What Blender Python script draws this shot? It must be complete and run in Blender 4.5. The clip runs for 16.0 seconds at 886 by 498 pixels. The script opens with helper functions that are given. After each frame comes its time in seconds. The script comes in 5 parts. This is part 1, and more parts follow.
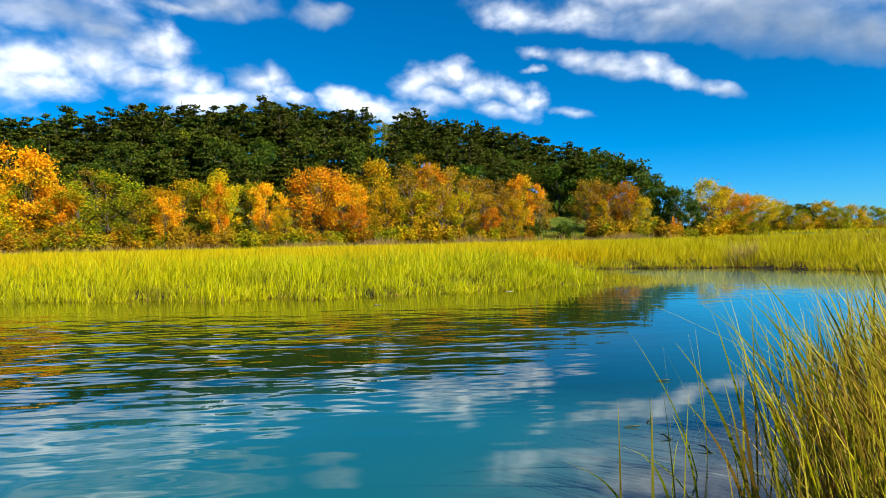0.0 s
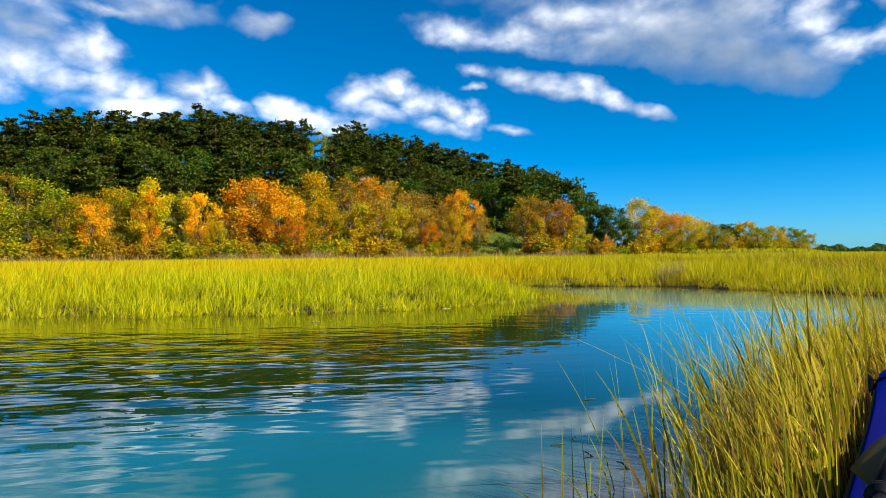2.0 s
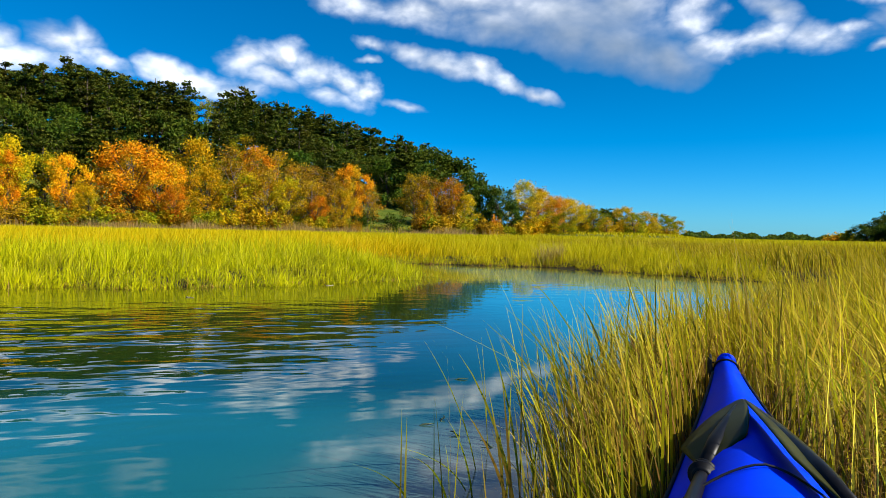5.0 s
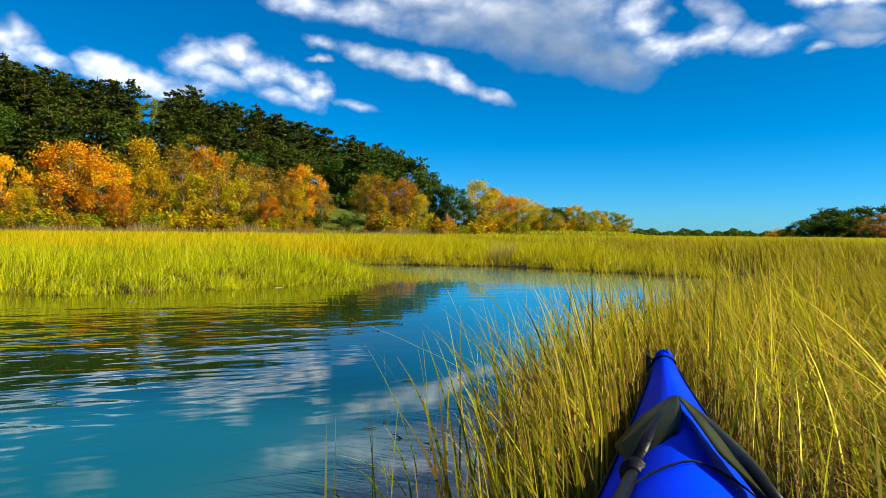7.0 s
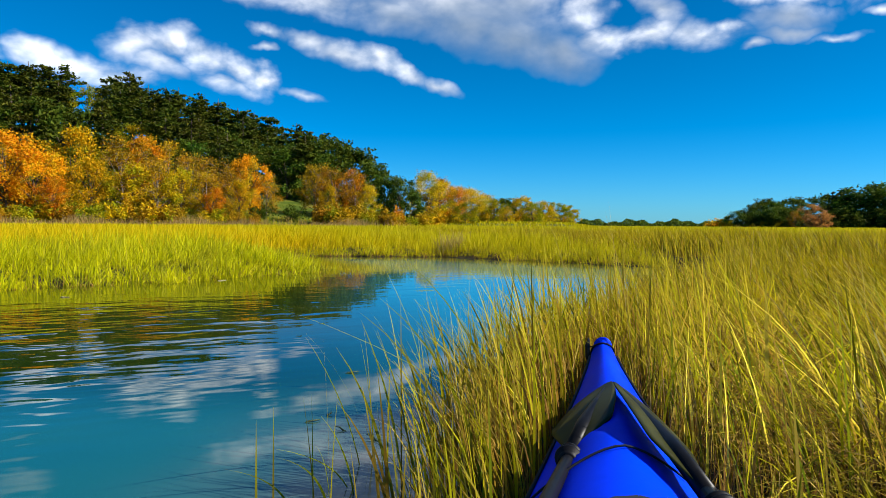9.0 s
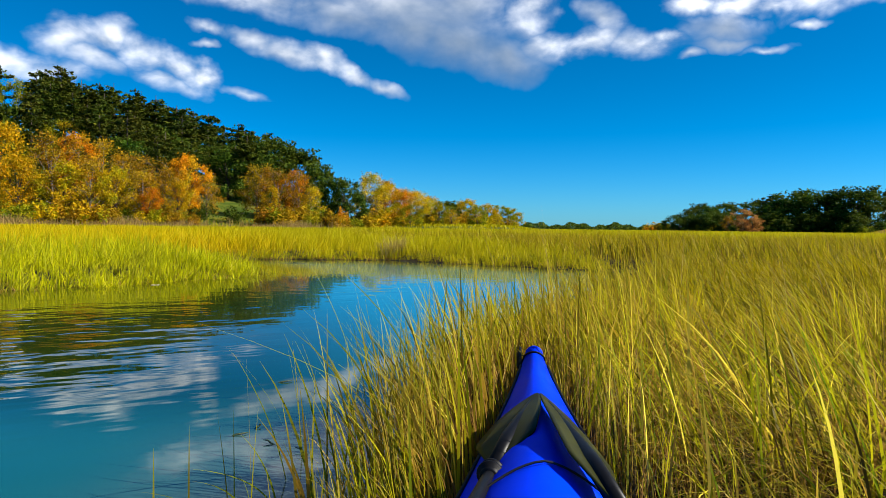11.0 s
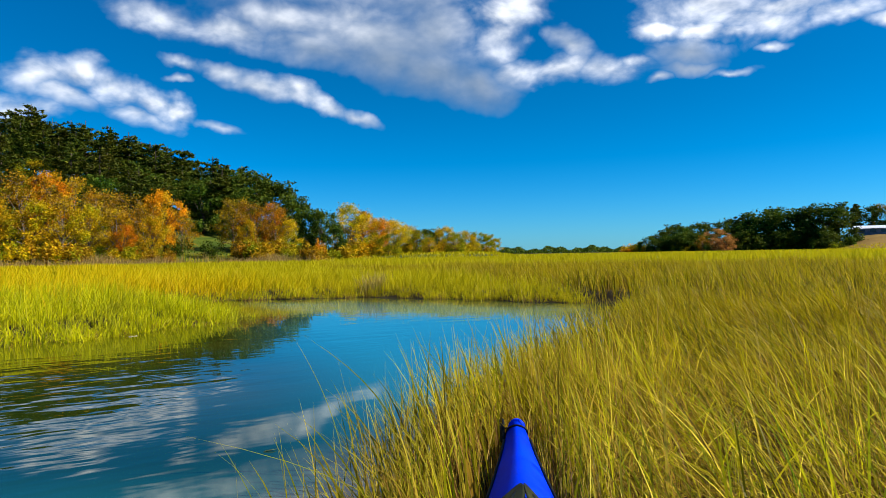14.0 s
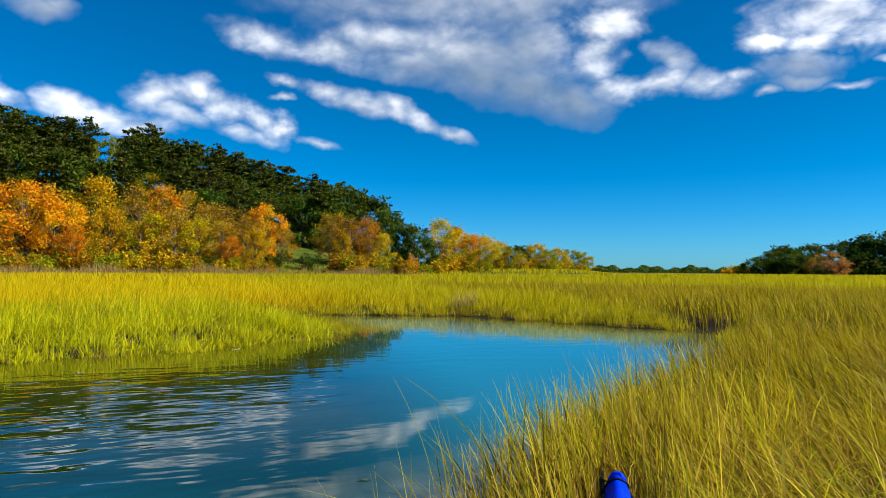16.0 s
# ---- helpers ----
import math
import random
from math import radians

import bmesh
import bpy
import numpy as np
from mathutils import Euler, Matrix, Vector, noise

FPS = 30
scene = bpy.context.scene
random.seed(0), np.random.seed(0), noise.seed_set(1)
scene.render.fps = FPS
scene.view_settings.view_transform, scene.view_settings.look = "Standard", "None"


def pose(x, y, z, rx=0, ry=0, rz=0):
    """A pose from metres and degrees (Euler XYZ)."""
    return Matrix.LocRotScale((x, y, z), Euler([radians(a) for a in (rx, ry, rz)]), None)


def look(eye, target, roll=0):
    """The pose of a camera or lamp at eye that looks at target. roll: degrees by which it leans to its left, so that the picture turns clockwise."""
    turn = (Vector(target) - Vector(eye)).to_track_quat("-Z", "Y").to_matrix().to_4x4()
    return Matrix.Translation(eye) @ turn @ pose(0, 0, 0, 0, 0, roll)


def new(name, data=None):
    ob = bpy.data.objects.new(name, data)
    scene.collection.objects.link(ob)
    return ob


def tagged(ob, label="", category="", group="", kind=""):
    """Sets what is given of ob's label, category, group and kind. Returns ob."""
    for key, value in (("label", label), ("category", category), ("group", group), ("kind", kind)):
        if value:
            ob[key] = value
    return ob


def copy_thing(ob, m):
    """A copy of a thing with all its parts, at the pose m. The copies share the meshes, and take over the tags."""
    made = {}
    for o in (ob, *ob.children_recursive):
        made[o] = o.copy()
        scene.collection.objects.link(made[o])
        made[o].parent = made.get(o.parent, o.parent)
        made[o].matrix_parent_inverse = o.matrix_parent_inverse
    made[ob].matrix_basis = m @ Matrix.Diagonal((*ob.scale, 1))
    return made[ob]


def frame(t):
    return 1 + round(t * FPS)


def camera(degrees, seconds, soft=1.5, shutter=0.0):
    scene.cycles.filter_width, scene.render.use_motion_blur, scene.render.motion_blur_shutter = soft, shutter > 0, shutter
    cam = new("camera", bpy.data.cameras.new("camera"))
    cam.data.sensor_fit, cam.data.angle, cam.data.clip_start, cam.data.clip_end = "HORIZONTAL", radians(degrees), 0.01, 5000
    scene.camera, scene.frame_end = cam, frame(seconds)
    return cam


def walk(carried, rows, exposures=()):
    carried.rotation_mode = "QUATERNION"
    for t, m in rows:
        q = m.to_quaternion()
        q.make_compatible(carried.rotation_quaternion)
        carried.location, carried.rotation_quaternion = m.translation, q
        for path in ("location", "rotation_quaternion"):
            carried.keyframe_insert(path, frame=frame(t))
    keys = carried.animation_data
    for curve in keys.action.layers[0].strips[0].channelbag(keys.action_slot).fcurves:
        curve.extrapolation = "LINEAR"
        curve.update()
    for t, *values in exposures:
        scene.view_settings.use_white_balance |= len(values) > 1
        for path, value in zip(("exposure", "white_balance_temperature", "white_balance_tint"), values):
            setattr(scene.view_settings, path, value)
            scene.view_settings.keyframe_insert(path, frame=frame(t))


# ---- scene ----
cam = camera(66.2, 16.0, soft=0.65)
PATH = [
    (0, (-0.182, -0.039, 0.661), (-0.217, 1.96, 0.643), -1.4),
    (0.5, (-0.169, -0.085, 0.688), (-0.163, 1.915, 0.689), -1.3),
    (1, (-0.166, -0.097, 0.698), (-0.109, 1.902, 0.715), -1.1),
    (1.5, (-0.187, -0.105, 0.697), (-0.083, 1.892, 0.723), -0.8),
    (2, (-0.186, -0.167, 0.713), (-0.039, 1.827, 0.733), -0.6),
    (2.5, (-0.188, -0.175, 0.72), (0.006, 1.816, 0.718), -0.7),
    (3, (-0.175, -0.167, 0.726), (0.068, 1.818, 0.7), -0.9),
    (3.5, (-0.165, -0.172, 0.732), (0.127, 1.807, 0.693), -0.9),
    (4, (-0.143, -0.164, 0.734), (0.201, 1.806, 0.688), -0.6),
    (4.5, (-0.137, -0.168, 0.733), (0.275, 1.789, 0.684), 0.4),
    (7, (-0.076, -0.154, 0.736), (0.52, 1.755, 0.689), 0.6),
    (7.5, (-0.072, -0.155, 0.736), (0.566, 1.74, 0.68), -0.1),
    (8, (-0.065, -0.156, 0.735), (0.611, 1.725, 0.664), -0.3),
    (8.5, (-0.06, -0.155, 0.735), (0.645, 1.716, 0.66), 0.0),
    (9, (-0.052, -0.157, 0.735), (0.685, 1.701, 0.663), 0.4),
    (9.5, (-0.037, -0.162, 0.737), (0.742, 1.679, 0.666), 0.8),
    (10, (-0.018, -0.152, 0.735), (0.808, 1.667, 0.657), 0.9),
    (12.5, (0.003, -0.17, 0.836), (0.92, 1.607, 0.814), 0.1),
    (13, (-0.014, -0.199, 0.866), (0.916, 1.572, 0.857), -0.2),
    (13.5, (-0.029, -0.214, 0.9), (0.921, 1.546, 0.901), -0.5),
    (14, (-0.033, -0.203, 0.935), (0.908, 1.561, 0.951), -1.0),
    (14.5, (-0.029, -0.196, 0.956), (0.873, 1.589, 0.998), -1.1),
    (15, (-0.029, -0.189, 0.983), (0.824, 1.618, 1.045), -0.5),
    (15.5, (-0.043, -0.183, 1.008), (0.759, 1.647, 1.074), 0.1),
    (16, (-0.047, -0.165, 1.026), (0.65, 1.708, 1.089), 0.4),
]
walk(cam, [(t, look(e, g, r)) for t, e, g, r in PATH], [(0.0, 1.08), (4.0, 1.05), (10.0, 0.97), (16.0, 0.86)])

# ---------------- world, sun, exposure ----------------
SUN_AZ, SUN_EL = 124.0, 35.0          # clockwise from +y, degrees


def link(nt, a, b):
    nt.links.new(a, b)


def math_node(nt, op, a, b=None, clamp=False):
    n = nt.nodes.new("ShaderNodeMath")
    n.operation, n.use_clamp = op, clamp
    for i, v in enumerate((a, b)):
        if v is None:
            continue
        if isinstance(v, (int, float)):
            n.inputs[i].default_value = v
        else:
            link(nt, v, n.inputs[i])
    return n.outputs[0]


def map_range(nt, v, lo, hi, to_lo=0.0, to_hi=1.0, smooth=True):
    n = nt.nodes.new("ShaderNodeMapRange")
    n.interpolation_type = "SMOOTHSTEP" if smooth else "LINEAR"
    link(nt, v, n.inputs["Value"])
    for k, x in (("From Min", lo), ("From Max", hi), ("To Min", to_lo), ("To Max", to_hi)):
        n.inputs[k].default_value = x
    return n.outputs["Result"]


def mix_color(nt, fac, a, b, mode="MIX"):
    n = nt.nodes.new("ShaderNodeMix")
    n.data_type, n.blend_type = "RGBA", mode
    for k, v in ((0, fac), (6, a), (7, b)):
        if isinstance(v, (int, float)):
            n.inputs[k].default_value = v
        elif isinstance(v, tuple):
            n.inputs[k].default_value = (*v, 1.0)
        else:
            link(nt, v, n.inputs[k])
    return n.outputs[2]


# clouds: azimuth, elevation, half width, half height (degrees), tilt, whiteness
CLOUD_A = ((-31, 17.2, 6, 1.3, -5, 0.25), (-27.0, 16.2, 3, 0.8, -12, 0.15), (-31.7, 13.6, 2.6, 1.5, 0, 1), (-34, 12.6, 4, 2, 0, 0.95), (-24.4, 15.4, 2.2, 1.2, 15, 1),
           (-22.6, 15.4, 1.8, 1.5, 0, 1), (-27.5, 14.2, 3, 1.5, 0, 0.45), (-30.5, 12, 3, 1, 0, 1), (-25, 13.2, 2.6, 0.9, 0, 1), (-22, 13.0, 2.4, 1.3, 0, 0.6),
           (-20, 12.8, 1.6, 0.8, 0, 1), (-16.2, 13.0, 2.2, 1.1, 0, 0.6), (-14.8, 13.4, 1.4, 1.1, 0, 0.85), (-19, 11.9, 6, 1, 0, 1), (-13.2, 12.2, 2, 0.7, -20, 1))
CLOUD_B = ((-22, 18.3, 2.5, 0.4, 0, 0.5), (-18.5, 18.6, 3.2, 0.9, 0, 0.3), (-10.5, 18.5, 2, 0.8, 0, 0.4), (-42, 14.5, 7, 3.4, 0, 0.8), (-31, 21.4, 11, 3.4, 0, 0.9), (-48, 24, 12, 4, 0, 0.5), (-4, 27, 12, 2.2, 0, 0.6),
           (-9.2, 11.9, 1.8, 1.0, -10, 1), (-6.2, 11.2, 2.4, 0.9, -15, 1), (-3.6, 10.9, 2.4, 0.8, 0, 0.9))
CLOUD_C = ((-2.6, 13.5, 2.5, 1.0, 10, 0.9), (-0.2, 13.7, 2.1, 1.2, 0, 1), (2.2, 12.8, 2.4, 1.0, -20, 0.9), (5.2, 12.0, 2.5, 1.0, -18, 0.95), (7.0, 11.5, 1.5, 0.7, -15, 0.9),
           (10.3, 10.4, 1.8, 0.4, -12, 0.6), (-1, 12.3, 2.0, 0.8, -15, 0.45), (4, 11.1, 2, 0.6, -10, 0.6),
           (7.4, 15.2, 1.4, 0.5, -15, 0.8), (6.9, 14.1, 0.7, 0.3, 0, 0.5), (10.6, 14.5, 2.2, 0.5, -12, 0.6), (13.6, 13.7, 2.6, 0.8, -8, 0.6), (16.2, 13.5, 1.8, 0.7, -20, 0.85), (18.6, 12.5, 2.2, 0.6, -25, 0.65), (21, 11.5, 1.7, 0.5, -28, 0.6))
CLOUD_E = ((22, 18.0, 9, 2.0, -9, 0.3), (5.5, 18.3, 3.5, 1.0, -8, 0.75), (11, 17.6, 4, 1.1, -5, 0.7), (15, 18.9, 4, 1.4, 0, 0.85), (20.7, 19.4, 3.5, 1.4, 0, 0.85), (17.5, 16.9, 4.5, 1.2, -5, 0.3), (23.5, 16.2, 4.5, 1.7, -12, 0.1),
           (27.5, 15, 4.5, 1.7, -15, 0.05), (31, 13.8, 2.8, 1.4, -20, 0.1), (28, 18.2, 4, 2, 0, 0.4), (33, 17.6, 2.4, 2.0, 0, 1.2), (33.5, 19.4, 3, 1.5, 0, 1.2), (35, 14.6, 2.5, 1.0, 10, 0.7), (38.2, 15.0, 2.8, 1.0, 5, 0.9), (42, 14.6, 2.6, 0.9, 0, 0.7),
           (43.8, 14.9, 1.2, 0.5, 0, 1), (39, 16.8, 2, 0.8, -25, 0.5), (22, 22.6, 14, 3, 0, 0.4))
CLOUD_F = ((46, 17.2, 1.6, 0.7, 0, 0.9), (49.5, 18.6, 4.5, 1.6, 0, 1.1), (53.5, 16.9, 3, 1.2, 0, 1.1), (49, 16.8, 2.2, 0.7, -5, 1), (51.8, 16.4, 1.8, 0.6, 0, 1.1), (48.5, 15.4, 2.4, 1.0, 0, 0.3), (54.3, 15.1, 1, 0.3, 0, 0.9), (51.3, 13.5, 1.8, 0.35, 0, 0.9),
           (48.5, 14.2, 1.8, 0.5, 0, 0.3), (45.9, 13.6, 0.9, 0.3, 0, 0.7), (55, 17.8, 4, 1.0, 0, 0.8), (59.5, 16.8, 3, 0.8, 0, 1), (61.5, 15.6, 1.6, 0.5, -20, 0.9), (50, 19.8, 5, 1.2, 0, 0.6), (70, 17, 7, 2.4, 0, 0.8),
           (-62, 17, 10, 4, 0, 0.7), (95, 18, 14, 3.5, 0, 0.7), (135, 15, 15, 3.5, 0, 0.7), (-105, 18, 14, 4, 0, 0.7), (-150, 16, 16, 4, 0, 0.7), (175, 20, 12, 4, 0, 0.7))


def billows(nt, vec, detail):
    """Ragged cloud heads over a broken drift."""
    stretch = nt.nodes.new("ShaderNodeVectorMath")
    stretch.operation = "MULTIPLY"
    stretch.inputs[1].default_value = (0.85, 1.35, 1)
    link(nt, vec, stretch.inputs[0])
    drift = nt.nodes.new("ShaderNodeTexNoise")
    drift.inputs["Scale"].default_value, drift.inputs["Detail"].default_value = 0.24, detail
    drift.inputs["Roughness"].default_value, drift.inputs["Distortion"].default_value = 0.54, 0.25
    link(nt, stretch.outputs[0], drift.inputs["Vector"])
    heads = nt.nodes.new("ShaderNodeTexVoronoi")
    heads.feature = "SMOOTH_F1"
    heads.inputs["Scale"].default_value, heads.inputs["Detail"].default_value = 0.48, 2.0
    heads.inputs["Smoothness"].default_value = 0.5
    link(nt, stretch.outputs[0], heads.inputs["Vector"])
    a = math_node(nt, "MULTIPLY", math_node(nt, "SUBTRACT", drift.outputs["Fac"], 0.47), 2.1)
    b = math_node(nt, "MULTIPLY", math_node(nt, "SUBTRACT", 0.55, heads.outputs["Distance"]), 0.34)
    return math_node(nt, "ADD", a, b)


def cloud_cover(nt, vec):
    """Cloud body, whiteness and nearness at a sky place (azimuth, elevation in degrees)."""
    worn = nt.nodes.new("ShaderNodeTexNoise")
    worn.inputs["Scale"].default_value, worn.inputs["Detail"].default_value = 0.4, 3
    link(nt, vec, worn.inputs["Vector"])
    sub = nt.nodes.new("ShaderNodeVectorMath")
    sub.operation = "MULTIPLY_ADD"
    link(nt, worn.outputs["Color"], sub.inputs[0])
    sub.inputs[1].default_value, sub.inputs[2].default_value = (2.6, 1.6, 0), (-1.3, -0.8, 0)
    add = nt.nodes.new("ShaderNodeVectorMath")
    link(nt, vec, add.inputs[0]), link(nt, sub.outputs[0], add.inputs[1])
    best, weight, white = None, 0.0, 0.0
    for az, el, wa, we, tilt, tone in CLOUD_A + CLOUD_B + CLOUD_C + CLOUD_E + CLOUD_F:
        m = nt.nodes.new("ShaderNodeMapping")
        m.vector_type = "TEXTURE"
        m.inputs["Location"].default_value = (az, el, 0)
        m.inputs["Rotation"].default_value = (0, 0, radians(tilt))
        m.inputs["Scale"].default_value = (wa * 1.25, we * 1.3, 1)
        if best is None:
            link(nt, add.outputs[0], m.inputs["Vector"])
        else:                              # one cloud after the other
            chain = nt.nodes.new("ShaderNodeVectorMath")
            chain.operation = "MULTIPLY_ADD"
            link(nt, white, chain.inputs[0])
            chain.inputs[1].default_value = (1e-7, 1e-7, 0)
            link(nt, add.outputs[0], chain.inputs[2])
            link(nt, chain.outputs[0], m.inputs["Vector"])
        ln = nt.nodes.new("ShaderNodeVectorMath")
        ln.operation = "LENGTH"
        link(nt, m.outputs[0], ln.inputs[0])
        best = ln.outputs["Value"] if best is None else math_node(nt, "MINIMUM", best, ln.outputs["Value"])
        near = math_node(nt, "SUBTRACT", 1.5, ln.outputs["Value"], True)
        weight = math_node(nt, "ADD", near, weight)
        white = math_node(nt, "ADD", math_node(nt, "MULTIPLY", near, tone), white)
    return math_node(nt, "SUBTRACT", 1.0, best), math_node(nt, "DIVIDE", white, math_node(nt, "ADD", weight, 0.02)), weight


def build_world():
    world = bpy.data.worlds.new("sky")
    scene.world = world
    world.use_nodes = True
    nt = world.node_tree
    nt.nodes.clear()
    sky = nt.nodes.new("ShaderNodeTexSky")
    sky.sky_type, sky.sun_disc = "NISHITA", False
    sky.sun_elevation, sky.sun_rotation = radians(SUN_EL), radians(SUN_AZ)
    sky.altitude, sky.air_density, sky.dust_density, sky.ozone_density = 0, 0.9, 0.25, 3.0
    coord = nt.nodes.new("ShaderNodeTexCoord")
    xyz = nt.nodes.new("ShaderNodeSeparateXYZ")
    link(nt, coord.outputs["Generated"], xyz.inputs[0])
    az = math_node(nt, "MULTIPLY", math_node(nt, "ARCTAN2", xyz.outputs[0], xyz.outputs[1]), 180 / math.pi)
    el = math_node(nt, "MULTIPLY", math_node(nt, "ARCSINE", xyz.outputs[2]), 180 / math.pi)
    place = nt.nodes.new("ShaderNodeCombineXYZ")
    link(nt, az, place.inputs[0]), link(nt, el, place.inputs[1])
    body, white, weight = cloud_cover(nt, place.outputs[0])
    puff = billows(nt, place.outputs[0], 6.0)
    toward = nt.nodes.new("ShaderNodeVectorMath")
    toward.inputs[1].default_value = (0.5, 0.8, 0)
    link(nt, place.outputs[0], toward.inputs[0])
    puff_sunward = billows(nt, toward.outputs[0], 3)
    dens = math_node(nt, "ADD", body, math_node(nt, "MULTIPLY", puff, map_range(nt, white, 0.0, 1.0, 0.32, 0.9)))
    dens = math_node(nt, "ADD", dens, math_node(nt, "MULTIPLY", map_range(nt, white, 0.0, 0.9, 0.5, 0.0), map_range(nt, weight, 0.1, 0.8)))
    soft = map_range(nt, white, 0.2, 1.0, 2.0, 1.35)
    cover = math_node(nt, "DIVIDE", math_node(nt, "ADD", dens, 0.16), soft, True)
    cover = map_range(nt, cover, 0.0, 1.0)
    slope = math_node(nt, "SUBTRACT", puff, puff_sunward)
    lit = math_node(nt, "ADD", math_node(nt, "MULTIPLY", white, 0.8), math_node(nt, "MULTIPLY", slope, map_range(nt, white, 0.2, 1.0, 0.2, 0.75)))
    lit = map_range(nt, lit, -0.1, 1.3)
    tint = mix_color(nt, map_range(nt, el, -1.0, 15.0), SKY_TINT_LOW, SKY_TINT)
    tinted = mix_color(nt, 1.0, sky.outputs[0], tint, "MULTIPLY")
    sat = nt.nodes.new("ShaderNodeHueSaturation")
    sat.inputs["Saturation"].default_value = SKY_SAT
    link(nt, tinted, sat.inputs["Color"])
    cloud = mix_color(nt, lit, CLOUD_SHADE, CLOUD_LIT)
    out_color = mix_color(nt, math_node(nt, "MULTIPLY", cover, 0.96), sat.outputs[0], cloud)
    bg = nt.nodes.new("ShaderNodeBackground")
    bg.inputs["Strength"].default_value = SKY_STRENGTH
    link(nt, out_color, bg.inputs["Color"])
    out = nt.nodes.new("ShaderNodeOutputWorld")
    link(nt, bg.outputs[0], out.inputs["Surface"])


SKY_STRENGTH = 0.06
SKY_TINT, SKY_TINT_LOW, SKY_SAT = (0.40, 0.75, 1.02), (0.40, 0.88, 1.40), 1.18
CLOUD_SHADE, CLOUD_LIT = (1.9, 2.8, 4.2), (15.0, 15.2, 15.6)
build_world()
sun = new("sun", bpy.data.lights.new("sun", "SUN"))
sun.data.energy, sun.data.angle, sun.data.color = 5.0, radians(0.6), (1.0, 0.95, 0.86)
sun_dir = Vector((math.sin(radians(SUN_AZ)) * math.cos(radians(SUN_EL)), math.cos(radians(SUN_AZ)) * math.cos(radians(SUN_EL)), math.sin(radians(SUN_EL))))
sun.matrix_world = look(sun_dir * 100, (0, 0, 0))


# ---------------- materials ----------------
def material(name):
    m = bpy.data.materials.new(name)
    m.use_nodes = True
    nt = m.node_tree
    return m, nt, nt.nodes["Principled BSDF"], nt.nodes["Material Output"]


def noise_tex(nt, scale, detail=4, rough=0.55, vec=None, coords="Object"):
    n = nt.nodes.new("ShaderNodeTexNoise")
    n.inputs["Scale"].default_value, n.inputs["Detail"].default_value, n.inputs["Roughness"].default_value = scale, detail, rough
    if vec is None:
        vec = nt.nodes.new("ShaderNodeTexCoord").outputs[coords]
    link(nt, vec, n.inputs["Vector"])
    return n.outputs["Fac"]


def ramp(nt, fac, stops):
    n = nt.nodes.new("ShaderNodeValToRGB")
    r = n.color_ramp
    while len(r.elements) < len(stops):
        r.elements.new(0.5)
    for e, (p, c) in zip(r.elements, stops):
        e.position, e.color = p, (*c, 1)
    link(nt, fac, n.inputs["Fac"])
    return n.outputs["Color"]


def bump(nt, height, strength, distance, bsdf):
    b = nt.nodes.new("ShaderNodeBump")
    b.inputs["Strength"].default_value, b.inputs["Distance"].default_value = strength, distance
    link(nt, height, b.inputs["Height"])
    link(nt, b.outputs[0], bsdf.inputs["Normal"])


def leafy(name, stops, patch=0.35, patch_color=None, translucent=0.35, scale=0.35):
    """Foliage: each leaf takes its own colour, clumps drift in hue, and light shines through."""
    m, nt, p, out = material(name)
    geo = nt.nodes.new("ShaderNodeNewGeometry")
    info = nt.nodes.new("ShaderNodeObjectInfo")
    col = ramp(nt, geo.outputs["Random Per Island"], stops)
    pos = nt.nodes.new("ShaderNodeTexCoord").outputs["Object"]
    shift = nt.nodes.new("ShaderNodeVectorMath")
    link(nt, pos, shift.inputs[0]), link(nt, info.outputs["Location"], shift.inputs[1])
    f = noise_tex(nt, scale, 2, vec=shift.outputs[0])
    f = map_range(nt, f, 0.42, 0.68, 0, patch)
    col = mix_color(nt, f, col, patch_color or stops[-1][1])
    hs = nt.nodes.new("ShaderNodeHueSaturation")
    link(nt, col, hs.inputs["Color"])
    link(nt, map_range(nt, info.outputs["Random"], 0, 1, 0.485, 0.515, False), hs.inputs["Hue"])
    link(nt, map_range(nt, info.outputs["Random"], 0, 1, 0.82, 1.15, False), hs.inputs["Value"])
    link(nt, hs.outputs[0], p.inputs["Base Color"])
    p.inputs["Roughness"].default_value = 0.65
    p.inputs["Specular IOR Level"].default_value = 0.06
    tr = nt.nodes.new("ShaderNodeBsdfTranslucent")
    link(nt, hs.outputs[0], tr.inputs["Color"])
    mx = nt.nodes.new("ShaderNodeMixShader")
    mx.inputs[0].default_value = translucent
    link(nt, p.outputs[0], mx.inputs[1]), link(nt, tr.outputs[0], mx.inputs[2])
    link(nt, mx.outputs[0], out.inputs["Surface"])
    return m


